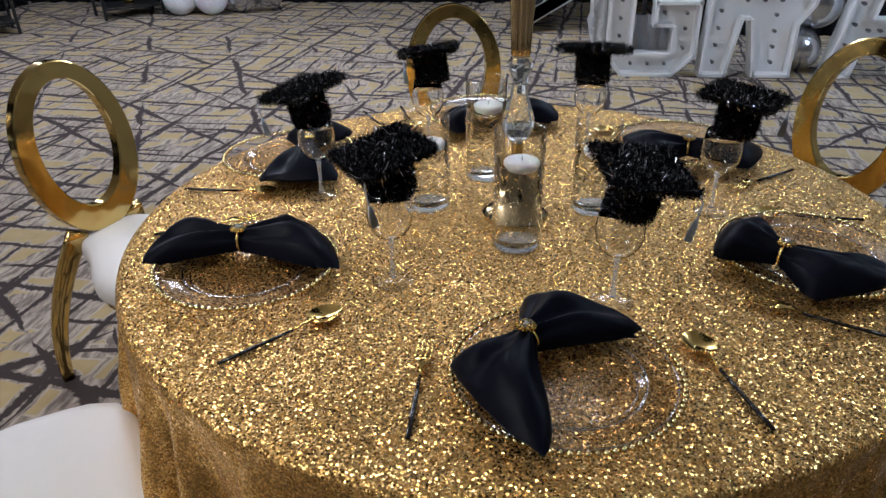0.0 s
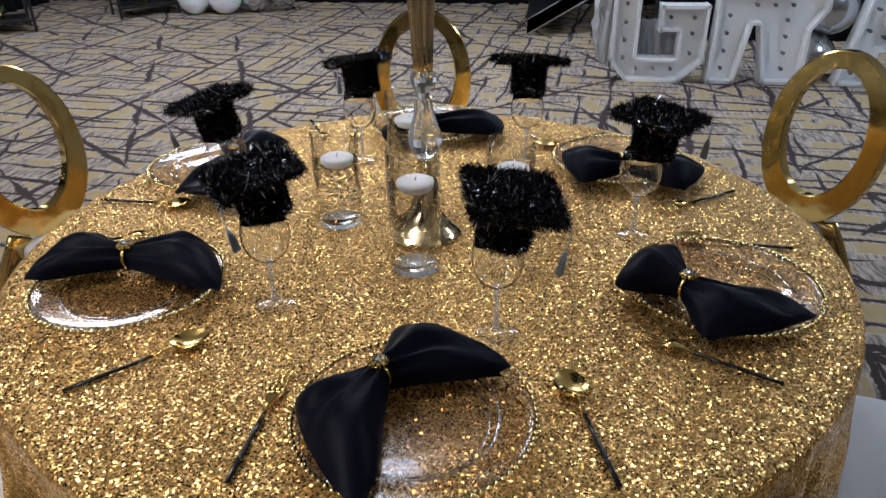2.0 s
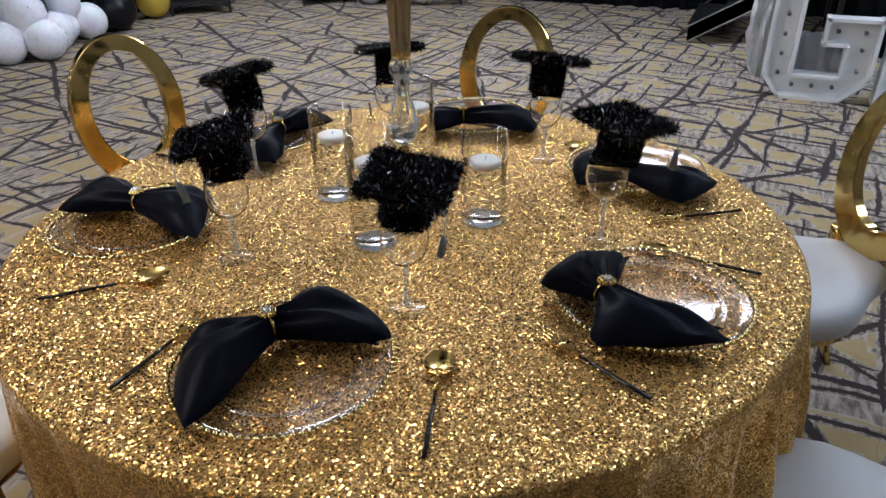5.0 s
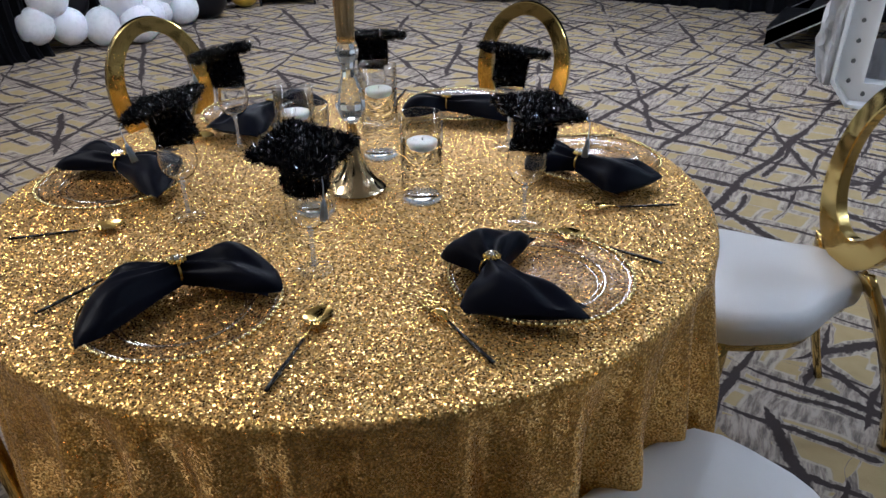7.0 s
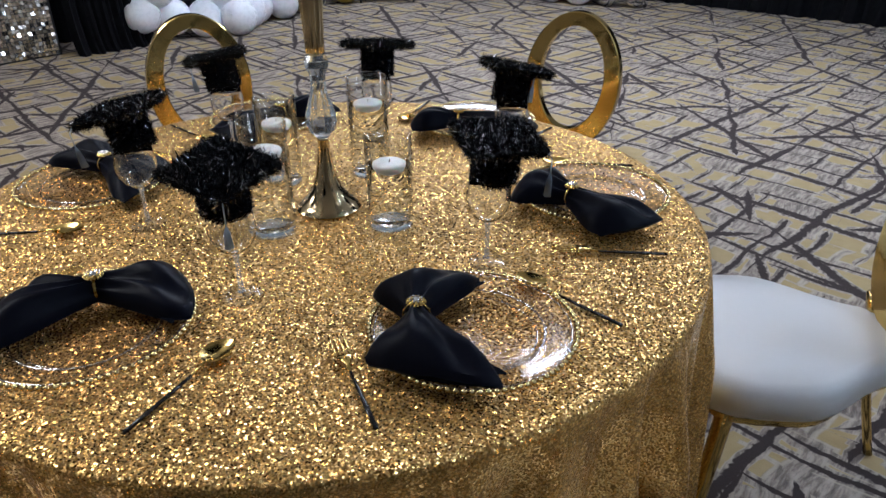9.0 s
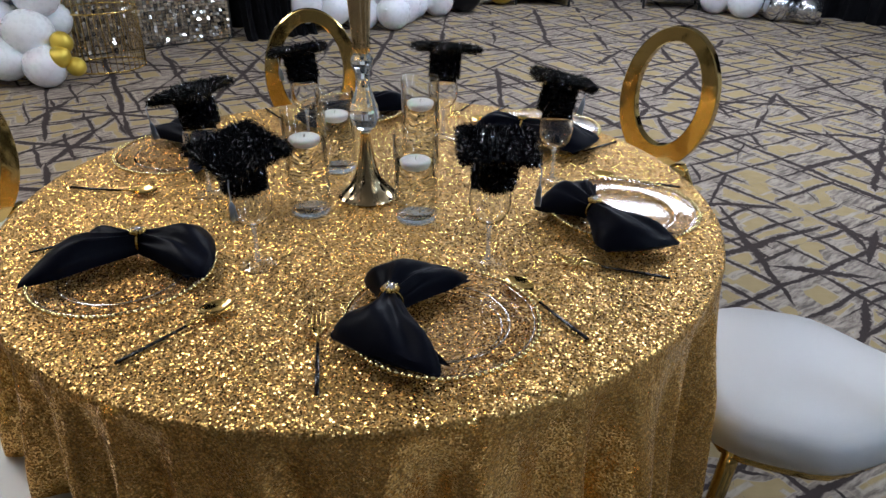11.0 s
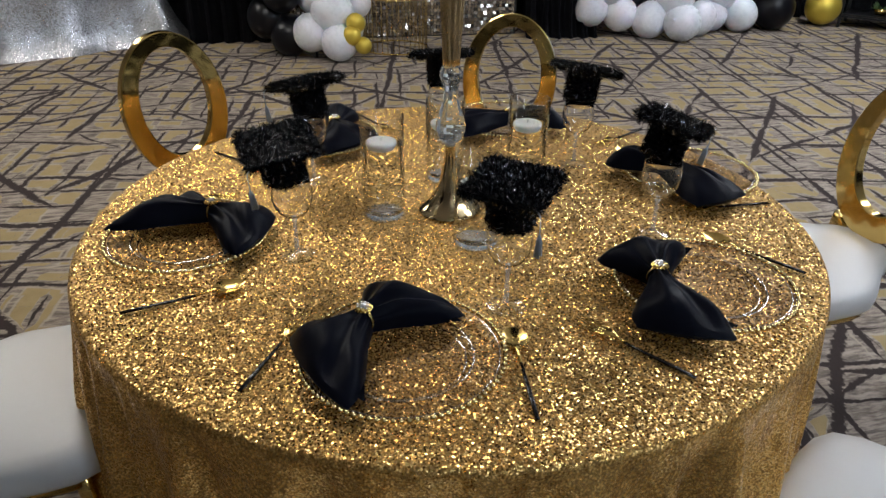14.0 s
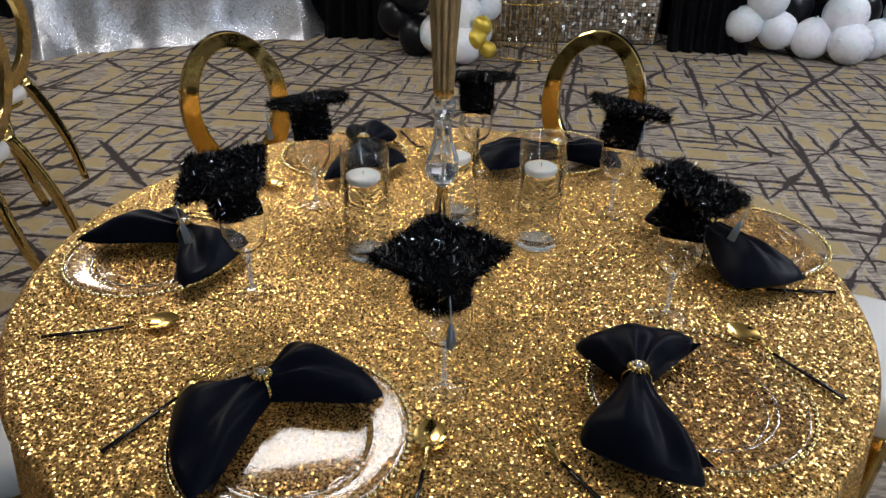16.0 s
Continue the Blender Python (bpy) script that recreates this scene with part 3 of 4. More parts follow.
marquee("letter_a", A, [(0.275, 0.42), (0.35, 0.86), (0.425, 0.42)], along((0.11, 0.08), (0.31, 1.1), 8) + along((0.59, 0.08), (0.40, 1.1), 8) + along((0.27, 0.33), (0.43, 0.33), 3),
        pose(2.29, 4.10, 0), "white hollow marquee letter A with unlit bulbs")

# torn white paper trim on the first letter's side
bm = bmesh.new()
rnd = random.Random(3)
g = []
for j in range(15):
    v = j / 14
    line = []
    for i in range(9):
        u = i / 8
        w = 0.035 + 0.085 * math.sin(math.pi * min(1, v * 0.9 + 0.05)) + 0.035 * rnd.random()
        line.append(bm.verts.new((-0.002 - u * w, 0.05 + 0.03 * math.sin(u * 9 + v * 5) + rnd.uniform(-0.012, 0.012), 0.10 + 0.70 * v + 0.03 * rnd.random())))
    g.append(line)
for a, b in zip(g, g[1:]):
    for i in range(8):
        bm.faces.new((a[i], a[i + 1], b[i + 1], b[i]))
bmesh.ops.solidify(bm, geom=bm.faces[:], thickness=0.004)
part("paper_trim", bm, SHEER, letter_g, "torn white paper", smooth=False)

# portable stage and its steps
def stage_steps(m):
    """Four treads that rise along x between two sloping side boards edged in aluminium."""
    e = thing("stage_steps", m, "black portable stage steps with aluminium-edged side boards", "steps")
    run, rise, deep, slope = 0.30, 0.18, 1.15, 0.60
    for y in (0.0, deep):
        bm = bmesh.new()
        low = [bm.verts.new((x, y, z)) for x, z in ((0.0, 0.004), (1.2, 1.2 * slope - 0.015), (1.2, 1.2 * slope + 0.145), (0.0, 0.145))]
        bm.faces.new(low)
        bmesh.ops.solidify(bm, geom=bm.faces[:], thickness=0.024)
        board = part("side_board", bm, BLACK_METAL, e, smooth=False)
        for z in (0.012, 0.148):
            bm = bmesh.new()
            sweep(bm, [(0.0, y - 0.014, z), (1.2, y - 0.014, z + 1.2 * slope - 0.012)], (0.011, 0.012), (0, 0, 1))
            part("edge_trim", bm, ALU, board, "bare aluminium edge")
    for i in range(4):
        bm = bmesh.new()
        box(bm, (run * (i + 0.5), deep / 2, rise * (i + 1) - 0.02), (run + 0.02, deep - 0.06, 0.03), bevel=0.004)
        part("tread", bm, BLACK_METAL, e, smooth=False)
    for y in (0.0, deep):
        bm = bmesh.new()
        box(bm, (1.17, y, 0.36), (0.04, 0.04, 0.72), bevel=0.004)
        part("leg", bm, BLACK_METAL, e, smooth=False)


stage_steps(pose(0.06, 5.67, 0))
e = thing("stage_platform", pose(1.30, 5.55, 0), "black portable stage with a black skirt to the carpet", "stage")
bm = bmesh.new()
box(bm, (1.3, 0.85, 0.70), (2.6, 1.70, 0.06), bevel=0.006)
part("deck", bm, BLACK_METAL, e, smooth=False)
bm = bmesh.new()
pts = [(0.04 + 2.52 * i / 240, 0.03 + 0.014 * math.sin(i * 0.62) + 0.006 * math.sin(i * 1.7)) for i in range(241)]
lo, hi = [[bm.verts.new((x, y, z)) for x, y in pts] for z in (0.004, 0.668)]
for i in range(240):
    bm.faces.new((lo[i], lo[i + 1], hi[i + 1], hi[i]))
bmesh.ops.solidify(bm, geom=bm.faces[:], thickness=0.004)
part("skirt", bm, BLACK_CLOTH, e, "pleated black cloth")

# crumpled clear film behind the first letter's opening
bm = bmesh.new()
rnd = random.Random(15)
g = [[bm.verts.new((0.16 + 0.36 * i / 14, 0.155 + 0.018 * math.sin(i * 1.9 + 0.4 * j) + rnd.uniform(-0.006, 0.006), 0.13 + 0.29 * j / 8 + rnd.uniform(-0.006, 0.006))) for i in range(15)] for j in range(9)]
for p, q in zip(g, g[1:]):
    for i in range(14):
        bm.faces.new((p[i], p[i + 1], q[i + 1], q[i]))
bmesh.ops.solidify(bm, geom=bm.faces[:], thickness=0.003)
part("wrapping_film", bm, FILM, letter_g, "crumpled grey-white film")


def metal_stand(m):
    e = thing("buffet_stand", m, "black metal stand with low rails and a shelf of decorations", "stand")
    for x in (0, 0.62):
        for y in (0, 0.4):
            bm = bmesh.new()
            box(bm, (x, y, 0.45), (0.03, 0.03, 0.9), bevel=0.003)
            part("leg", bm, BLACK_METAL, e, smooth=False)
    for y in (0, 0.4):
        bm = bmesh.new()
        box(bm, (0.31, y, 0.11), (0.59, 0.02, 0.02))
        part("rail", bm, BLACK_METAL, e, smooth=False)
    bm = bmesh.new()
    box(bm, (0.31, 0.2, 0.128), (0.58, 0.38, 0.012))
    part("shelf", bm, BLACK_METAL, e, smooth=False)
    bm = bmesh.new()
    box(bm, (0.31, 0.2, 0.915), (0.70, 0.48, 0.03), bevel=0.004)
    part("top", bm, BLACK_METAL, e, smooth=False)
    return e


def planter(x, y, z, seed):
    rnd = random.Random(seed)
    e = thing("plant_bowl", pose(x, y, z), "small gold bowl with dark green leaves", "plant")
    bm = bmesh.new()
    lathe(bm, [(0, 0), (0.05, 0), (0.075, 0.06), (0.07, 0.06), (0.045, 0.01), (0, 0.01)], 20)
    part("bowl", bm, GOLD_SMALL, e)
    bm = bmesh.new()
    for _ in range(40):
        a, l = rnd.uniform(0, 6.28), rnd.uniform(0.06, 0.13)
        up = rnd.uniform(0.3, 1.2)
        d = Vector((math.cos(a), math.sin(a), up)).normalized()
        s = d.orthogonal().normalized() * 0.012
        p = Vector((0, 0, 0.03))
        bm.faces.new([bm.verts.new(v) for v in (p, p + d * l * 0.5 + s, p + d * l, p + d * l * 0.5 - s)])
    part("leaves", bm, GREEN, e, smooth=False)


metal_stand(pose(-5.34, 5.12, 0, 0, 0, 43))
metal_stand(pose(-4.33, 6.20, 0, 0, 0, 43))
planter(-5.22, 5.48, 0.134, 1)
planter(-4.22, 6.56, 0.134, 2)


# ---------------- chairs ----------------
def seat_outline(grow=0.0, n=40):
    """Rounded trapezoid, wide in front (-x), narrowing to the back."""
    pts = []
    for i in range(n):
        a = 2 * math.pi * i / n
        c, s = math.cos(a), math.sin(a)
        r = (abs(c) ** 5.5 + abs(s) ** 5.5) ** (-1 / 5.5)
        x, y = r * c, r * s
        q = min(1.0, max(0.0, (x + 0.15) / 1.0))
        w = 0.235 - 0.125 * q * q * (3 - 2 * q)
        pts.append((-0.29 + x * (0.235 + grow), y * (w + grow)))
    return pts


def oval_chair(m, label, group="gold oval-back chairs"):
    e = thing("oval_back_chair", m, label, "chair", group)
    zc, a_out, b_out, a_in, b_in = 0.737, 0.177, 0.236, 0.118, 0.174
    tip = lambda y, z: (-0.03 + (z - zc) * 0.16, y, z)
    bm = bmesh.new()
    n, t = 72, 0.016
    cols = []
    for i in range(n):
        a = 2 * math.pi * i / n
        c, s = math.cos(a), math.sin(a)
        ring = []
        for (ra, rb, off) in ((a_out, b_out, -t + 0.003), (a_out - 0.003, b_out - 0.003, -t), (a_in + 0.003, b_in + 0.003, -t), (a_in, b_in, -t + 0.003), (a_in, b_in, t - 0.003), (a_in + 0.003, b_in + 0.003, t), (a_out - 0.003, b_out - 0.003, t), (a_out, b_out, t - 0.003)):
            x, y, z = tip(ra * c, zc + rb * s + (0.015 if ra < 0.14 else 0))
            ring.append(bm.verts.new((x + off, y, z)))
        cols.append(ring)
    for i in range(n):
        p, q = cols[i], cols[(i + 1) % n]
        for k in range(8):
            bm.faces.new((p[k], q[k], q[(k + 1) % 8], p[(k + 1) % 8]))
    bmesh.ops.recalc_face_normals(bm, faces=bm.faces)
    part("backrest_ring", bm, GOLD, e, "polished gold oval ring", smooth=True)
    for sg in (-1, 1):
        bm = bmesh.new()
        pts = bezier((-0.068, sg * 0.095, 0.525), (0.025, sg * 0.205, 0.27), (0.090, sg * 0.158, 0.0), 14)
        sweep(bm, pts, [(0.060 - 0.026 * i / 14, 0.022) for i in range(15)], (0.25, 1, 0.35 * sg))
        part("back_leg", bm, GOLD, e)
        bm = bmesh.new()
        pts = bezier((-0.46, sg * 0.19, 0.43), (-0.475, sg * 0.20, 0.2), (-0.50, sg * 0.205, 0.0), 8)
        sweep(bm, pts, [(0.04 - 0.014 * i / 8, 0.03) for i in range(9)], (0, 1, 0))
        part("front_leg", bm, GOLD, e)
    bm = bmesh.new()
    outer = seat_outline(-0.012)
    rows = []
    for z, g in ((0.408, -0.012), (0.412, 0.0), (0.432, 0.0), (0.435, -0.012)):
        rows.append([bm.verts.new((x + (-0.29 - x) * (-g) * 2, y * (1 + g * 2), z)) for x, y in outer])
    for p, q in zip(rows, rows[1:]):
        for i in range(len(p)):
            bm.faces.new((p[i], p[(i + 1) % len(p)], q[(i + 1) % len(p)], q[i]))
    bm.faces.new(rows[0][::-1])
    bm.faces.new(rows[-1])
    part("seat_frame", bm, GOLD, e)
    bm = bmesh.new()
    rows = []
    base = seat_outline(0.006)
    for z, f in ((0.436, 0.95), (0.440, 0.985), (0.452, 1.01), (0.478, 1.012), (0.493, 0.99), (0.503, 0.945), (0.509, 0.86), (0.513, 0.62), (0.515, 0.3)):
        rows.append([bm.verts.new((-0.29 + (x + 0.29) * f, y * f, z)) for x, y in base])
    for p, q in zip(rows, rows[1:]):
        for i in range(len(p)):
            bm.faces.new((p[i], p[(i + 1) % len(p)], q[(i + 1) % len(p)], q[i]))
    bm.faces.new(rows[0][::-1])
    bm.faces.new(rows[-1])
    part("seat", bm, LEATHER, e, "white padded leatherette seat")
    return e


CHAIR = "polished gold chair with an open oval back and white padded seat"
first = oval_chair(pose(-1.233, 0.470, 0, 0, 0, 158.8), CHAIR)
for x, y, a in ((-0.228, 1.355, 99.9), (1.015, 0.800, 36.5), (-1.06, -0.745, 214.4), (0.16, -1.24, 277.5), (1.19, -0.40, 341.0)):
    copy_thing(first, pose(x, y, 0, 0, 0, a))
for x, y, a in ((-1.20, -1.66, 95.0), (-1.90, -2.02, 85.0)):
    tagged(copy_thing(first, pose(x, y, 0, 0, 0, a)), "polished gold oval-back chair at the neighbouring place, white seat", "chair", "gold chairs standing apart")

# ---------------- the table ----------------
e = thing("round_table", pose(0, 0, 0), "round folding banquet table hidden under gold cloth", "table")
bm = bmesh.new()
lathe(bm, [(0, TOP - 0.030), (0.742, TOP - 0.030), (0.748, TOP - 0.018), (0.742, TOP - 0.006), (0, TOP - 0.006)], 96)
part("tabletop", bm, PLY, e)
for a in (45, 135, 225, 315):
    bm = bmesh.new()
    sweep(bm, [(0.5, 0, TOP - 0.03), (0.52, 0, 0)], (0.03, 0.03), None, 12, True)
    part("leg", bm, BLACK_METAL, e, at=pose(0, 0, 0, 0, 0, a))


def table_skirt():
    rnd = random.Random(12)
    n = 900
    folds = []
    a = 0.0
    while a < 2 * math.pi:
        w = rnd.uniform(0.12, 0.26)
        folds.append((a + w / 2, w, rnd.uniform(0.5, 1.2), rnd.uniform(-0.05, 0.05)))
        a += w
    bm = bmesh.new()
    prof = [(0.0, 0.0)] + [(0.1 * i, 0.0) for i in range(1, 8)] + [(0.740, 0.0), (0.749, -0.0015), (0.754, -0.006), (0.756, -0.014)]
    rows = []
    for r, dz in prof:
        if r == 0:
            rows.append([bm.verts.new((0, 0, TOP))])
        else:
            rows.append([bm.verts.new((r * math.cos(2 * math.pi * i / n), r * math.sin(2 * math.pi * i / n), TOP + dz)) for i in range(n)])
    levels = 30
    for j in range(1, levels + 1):
        v = j / levels
        z = TOP - 0.014 - (TOP - 0.018) * v
        ring = []
        for i in range(n):
            th = 2 * math.pi * i / n
            off = 0.0
            for c, w, amp, lean in folds:
                d = (th - c - lean * v + math.pi) % (2 * math.pi) - math.pi
                if abs(d) < w:
                    off += amp * math.exp(-(d / (w * 0.30)) ** 2)
            grow = min(1, v * 3.5) ** 0.8
            r = 0.756 - 0.030 * grow + 0.085 * grow * off * (0.40 + 0.60 * v) + 0.012 * v
            r += 0.016 * grow * (math.sin(31 * th + 2.1 * math.sin(5 * th)) + 0.7 * math.sin(47 * th + 1.0 + 0.6 * v + 1.7 * math.sin(3 * th)))
            r += 0.05 * max(0, v - 0.9) / 0.1
            ring.append(bm.verts.new((r * math.cos(th), r * math.sin(th), max(z, 0.004))))
        rows.append(ring)
    for p, q in zip(rows, rows[1:]):
        for i in range(n):
            j = (i + 1) % n
            f = [p[i % len(p)], q[i], q[j]] + ([p[j]] if len(p) > 1 else [])
            bm.faces.new(f)
    return bm


tagged(part("gold_tablecloth", table_skirt(), GOLD_SEQUIN), "gold sequin tablecloth draped to the floor over a round table", "tablecloth")


# ---------------- place settings ----------------
def charger():
    e = thing("charger_plate", pose(0, 0, 0), "clear charger plate with a gold beaded rim", "charger plate", "charger plates")
    bm = bmesh.new()
    top = [(0.093, 0.0052), (0.098, 0.0066), (0.104, 0.0118), (0.110, 0.0136), (0.118, 0.0142), (0.130, 0.0152), (0.142, 0.0172), (0.148, 0.0188), (0.1525, 0.0212)]
    lathe(bm, [(0, 0.0022), (0.094, 0.0022)] + [(r + 0.0006, z - 0.0028) for r, z in top[1:]] + top[::-1] + [(0, 0.005)], 96)
    part("plate", bm, ACRYLIC, e)
    bm = bmesh.new()
    for r, z, w in ((0.0960, 0.0062, 0.0014), (0.1075, 0.0133, 0.0021), (0.1465, 0.0185, 0.0015)):
        lathe(bm, [(r + w * math.cos(q), z + w * 0.7 * math.sin(q)) for q in (2 * math.pi * i / 8 for i in range(8))], 96, closed=True)
    part("well_ridge", bm, RIDGE, e)
    bm = bmesh.new()
    n = 90
    for i in range(n):
        a = 2 * math.pi * i / n
        bmesh.ops.create_icosphere(bm, subdivisions=1, radius=0.0050, matrix=Matrix.Translation((0.1545 * math.cos(a), 0.1545 * math.sin(a), 0.020)))
    tagged(part("beaded_rim", bm, PALE_GOLD, e, "gold bead edge"), kind="stuff")
    return e


PLATES = {"a": (0.066, -0.535), "b": (-0.466, -0.267), "c": (-0.535, 0.258), "d": (-0.085, 0.603), "e": (0.398, 0.383), "f": (0.513, -0.167)}
proto = charger()
proto.matrix_basis = pose(*PLATES["a"], TOP + 0.001)
for key in "bcdef":
    copy_thing(proto, pose(*PLATES[key], TOP + 0.001, 0, 0, 40))


def napkin(ring, w1, w2, lift, seed, label):
    """A bow of black satin drawn through a jewelled ring; w1 and w2 are the end corners of its two wings."""
    rnd = random.Random(seed)
    rx, ry = ring
    e = thing("bow_napkin", pose(rx, ry, TOP), label, "napkin", "black bow napkins")
    bm = bmesh.new()
    sides = []
    nu, nv = 24, 40
    hub = Vector(min(PLATES.values(), key=lambda c: (Vector(c) - Vector(ring)).length)) - Vector(ring)
    for (ca, cb) in (w1, w2):
        ca, cb = Vector((ca[0] - rx, ca[1] - ry)), Vector((cb[0] - rx, cb[1] - ry))
        mid = (ca + cb) / 2
        d = mid.normalized()
        s = Vector((-d.y, d.x))
        if (ca - cb).dot(s) < 0:
            ca, cb = cb, ca
        ph = rnd.uniform(0, 6.28)
        top, bot = [], []
        inner = (ca - hub).length < (cb - hub).length
        twist = 0.25 if inner else 0.75
        for i in range(nu + 1):
            u = i / nu
            spread = u ** 0.52
            ta, tb = s * 0.017, -s * 0.017
            pa, pb = ta.lerp(ca, spread), tb.lerp(cb, spread)
            bulge = 0.013 * math.sin(math.pi * u)
            lt, lb = [], []
            for j in range(nv + 1):
                v = j / nv
                p = pa.lerp(pb, v) + s * (bulge * (1 - 2 * v)) + d * (u * (0.012 * math.sin(math.pi * v) - 0.007 * abs(2 * v - 1) ** 4))
                arch = math.sin(math.pi * v) ** 0.42
                dip = math.exp(-((v - 0.5 - (twist - 0.5) * (0.35 + 0.65 * u)) / (0.07 + 0.10 * u)) ** 2)
                pleat = 0.004 * math.cos(2 * math.pi * 3.3 * v + ph) * (1 - u) ** 1.5
                body = 0.030 + 0.026 * lift * math.sin(math.pi * min(1, 0.12 + u * 0.95)) - 0.008 * u
                z = 0.019 + body * arch - 0.016 * dip * math.sin(math.pi * min(1, u * 1.1)) ** 0.6 + pleat + 0.003 * noise.noise(Vector((p.x * 22, p.y * 22, seed)))
                z = max(z, 0.0235) - (0.010 * ((u - 0.86) / 0.14) ** 2 if u > 0.86 else 0.0) * arch
                lt.append(bm.verts.new((p.x, p.y, z)))
                zb = max(0.0215, z - 0.028 * arch) if u < 0.97 else z - 0.004
                lb.append(bm.verts.new((p.x * 0.99, p.y * 0.99, min(zb, z - 0.001))))
            top.append(lt)
            bot.append(lb)
        sides.append((top, bot))
    for top, bot in sides:
        for i in range(nu):
            for j in range(nv):
                bm.faces.new((top[i][j], top[i + 1][j], top[i + 1][j + 1], top[i][j + 1]))
                bm.faces.new((bot[i][j], bot[i][j + 1], bot[i + 1][j + 1], bot[i + 1][j]))
            for k, sg in ((0, 1), (nv, -1)):
                q = (top[i][k], bot[i][k], bot[i + 1][k], top[i + 1][k])
                bm.faces.new(q if sg > 0 else q[::-1])
        for j in range(nv):
            bm.faces.new((top[nu][j], bot[nu][j], bot[nu][j + 1], top[nu][j + 1]))
            bm.faces.new((top[0][j], top[0][j + 1], bot[0][j + 1], bot[0][j]))
    bmesh.ops.recalc_face_normals(bm, faces=bm.faces)
    part("cloth", bm, SATIN, e)
    for wing in (w1, w2):
        near, far = sorted((Vector(c) - Vector(ring) for c in wing), key=lambda c: (c - hub).length)
        tip = near.lerp(hub, 0.22) + (near - far) * 0.08
        bm = bmesh.new()
        rows = []
        for i in range(13):
            u = i / 12
            a, b = (near.lerp(far, 0.35) * 0.97) * (0.2 + 0.8 * u), tip * (0.2 + 0.8 * u)
            rows.append([bm.verts.new((*a.lerp(b, j / 10), 0.0245 + 0.010 * (1 - j / 10) ** 2 + 0.0022 * math.sin(5 * u + 4 * j / 10 + seed))) for j in range(11)])
        for p, q in zip(rows, rows[1:]):
            for j in range(10):
                bm.faces.new((p[j], p[j + 1], q[j + 1], q[j]))
        bmesh.ops.solidify(bm, geom=bm.faces[:], thickness=0.0015)
        part("under_fold", bm, SATIN, e)
    axis = (Vector(w1[0]) + Vector(w1[1]) - Vector(w2[0]) - Vector(w2[1])).normalized()
    yaw = math.degrees(math.atan2(axis.y, axis.x))
    bm = bmesh.new()
    sweep(bm, [(0, 0.020 * math.cos(a), 0.036 + 0.019 * math.sin(a)) for a in (2 * math.pi * i / 32 for i in range(33))], (0.0045, 0.002), (1, 0, 0))
    rg = part("napkin_ring", bm, GOLD_SMALL, e, "gold ring with a jewelled flower", at=pose(0, 0, 0.003, 0, 0, yaw))
    bm = bmesh.new()
    for i in range(8):
        a = 2 * math.pi * i / 8
        bmesh.ops.create_icosphere(bm, subdivisions=2, radius=0.0042, matrix=Matrix.Translation((0.0095 * math.cos(a), 0.0095 * math.sin(a), 0.058)))
    for i in range(16):
        a = 2 * math.pi * (i + 0.5) / 16
        bmesh.ops.create_icosphere(bm, subdivisions=1, radius=0.0022, matrix=Matrix.Translation((0.0135 * math.cos(a), 0.0135 * math.sin(a), 0.057)))
    part("petals", bm, GOLD_SMALL, rg, smooth=False)
    bm = bmesh.new()
    bmesh.ops.create_icosphere(bm, subdivisions=2, radius=0.0062, matrix=Matrix.Translation((0, 0, 0.060)))
    for i in range(8):
        a = 2 * math.pi * (i + 0.5) / 8
        bmesh.ops.create_icosphere(bm, subdivisions=1, radius=0.002, matrix=Matrix.Translation((0.009 * math.cos(a), 0.009 * math.sin(a), 0.062)))
    part("stones", bm, CHROME_BALLOON, rg, "clear rhinestones", smooth=False)


NAPKIN = "black satin napkin tied as a bow on a clear charger"
napkin((0.012, -0.490), ((-0.092, -0.545), (0.030, -0.705)), ((0.026, -0.362), (0.188, -0.428)), 1.0, 1, NAPKIN)
napkin((-0.490, -0.222), ((-0.650, -0.290), (-0.615, -0.150)), ((-0.420, -0.105), (-0.290, -0.285)), 1.0, 2, NAPKIN)
napkin((-0.490, 0.265), ((-0.555, 0.075), (-0.385, 0.090)), ((-0.575, 0.385), (-0.415, 0.420)), 0.9, 3, NAPKIN)
napkin((-0.085, 0.530), ((-0.200, 0.515), (-0.150, 0.410)), ((0.075, 0.665), (0.120, 0.525)), 1.0, 4, NAPKIN)
napkin((0.398, 0.295), ((0.292, 0.225), (0.262, 0.410)), ((0.520, 0.205), (0.580, 0.345)), 1.0, 5, NAPKIN)
napkin((0.448, -0.220), ((0.465, -0.340), (0.640, -0.260)), ((0.335, -0.195), (0.435, -0.050)), 1.0, 6, NAPKIN)


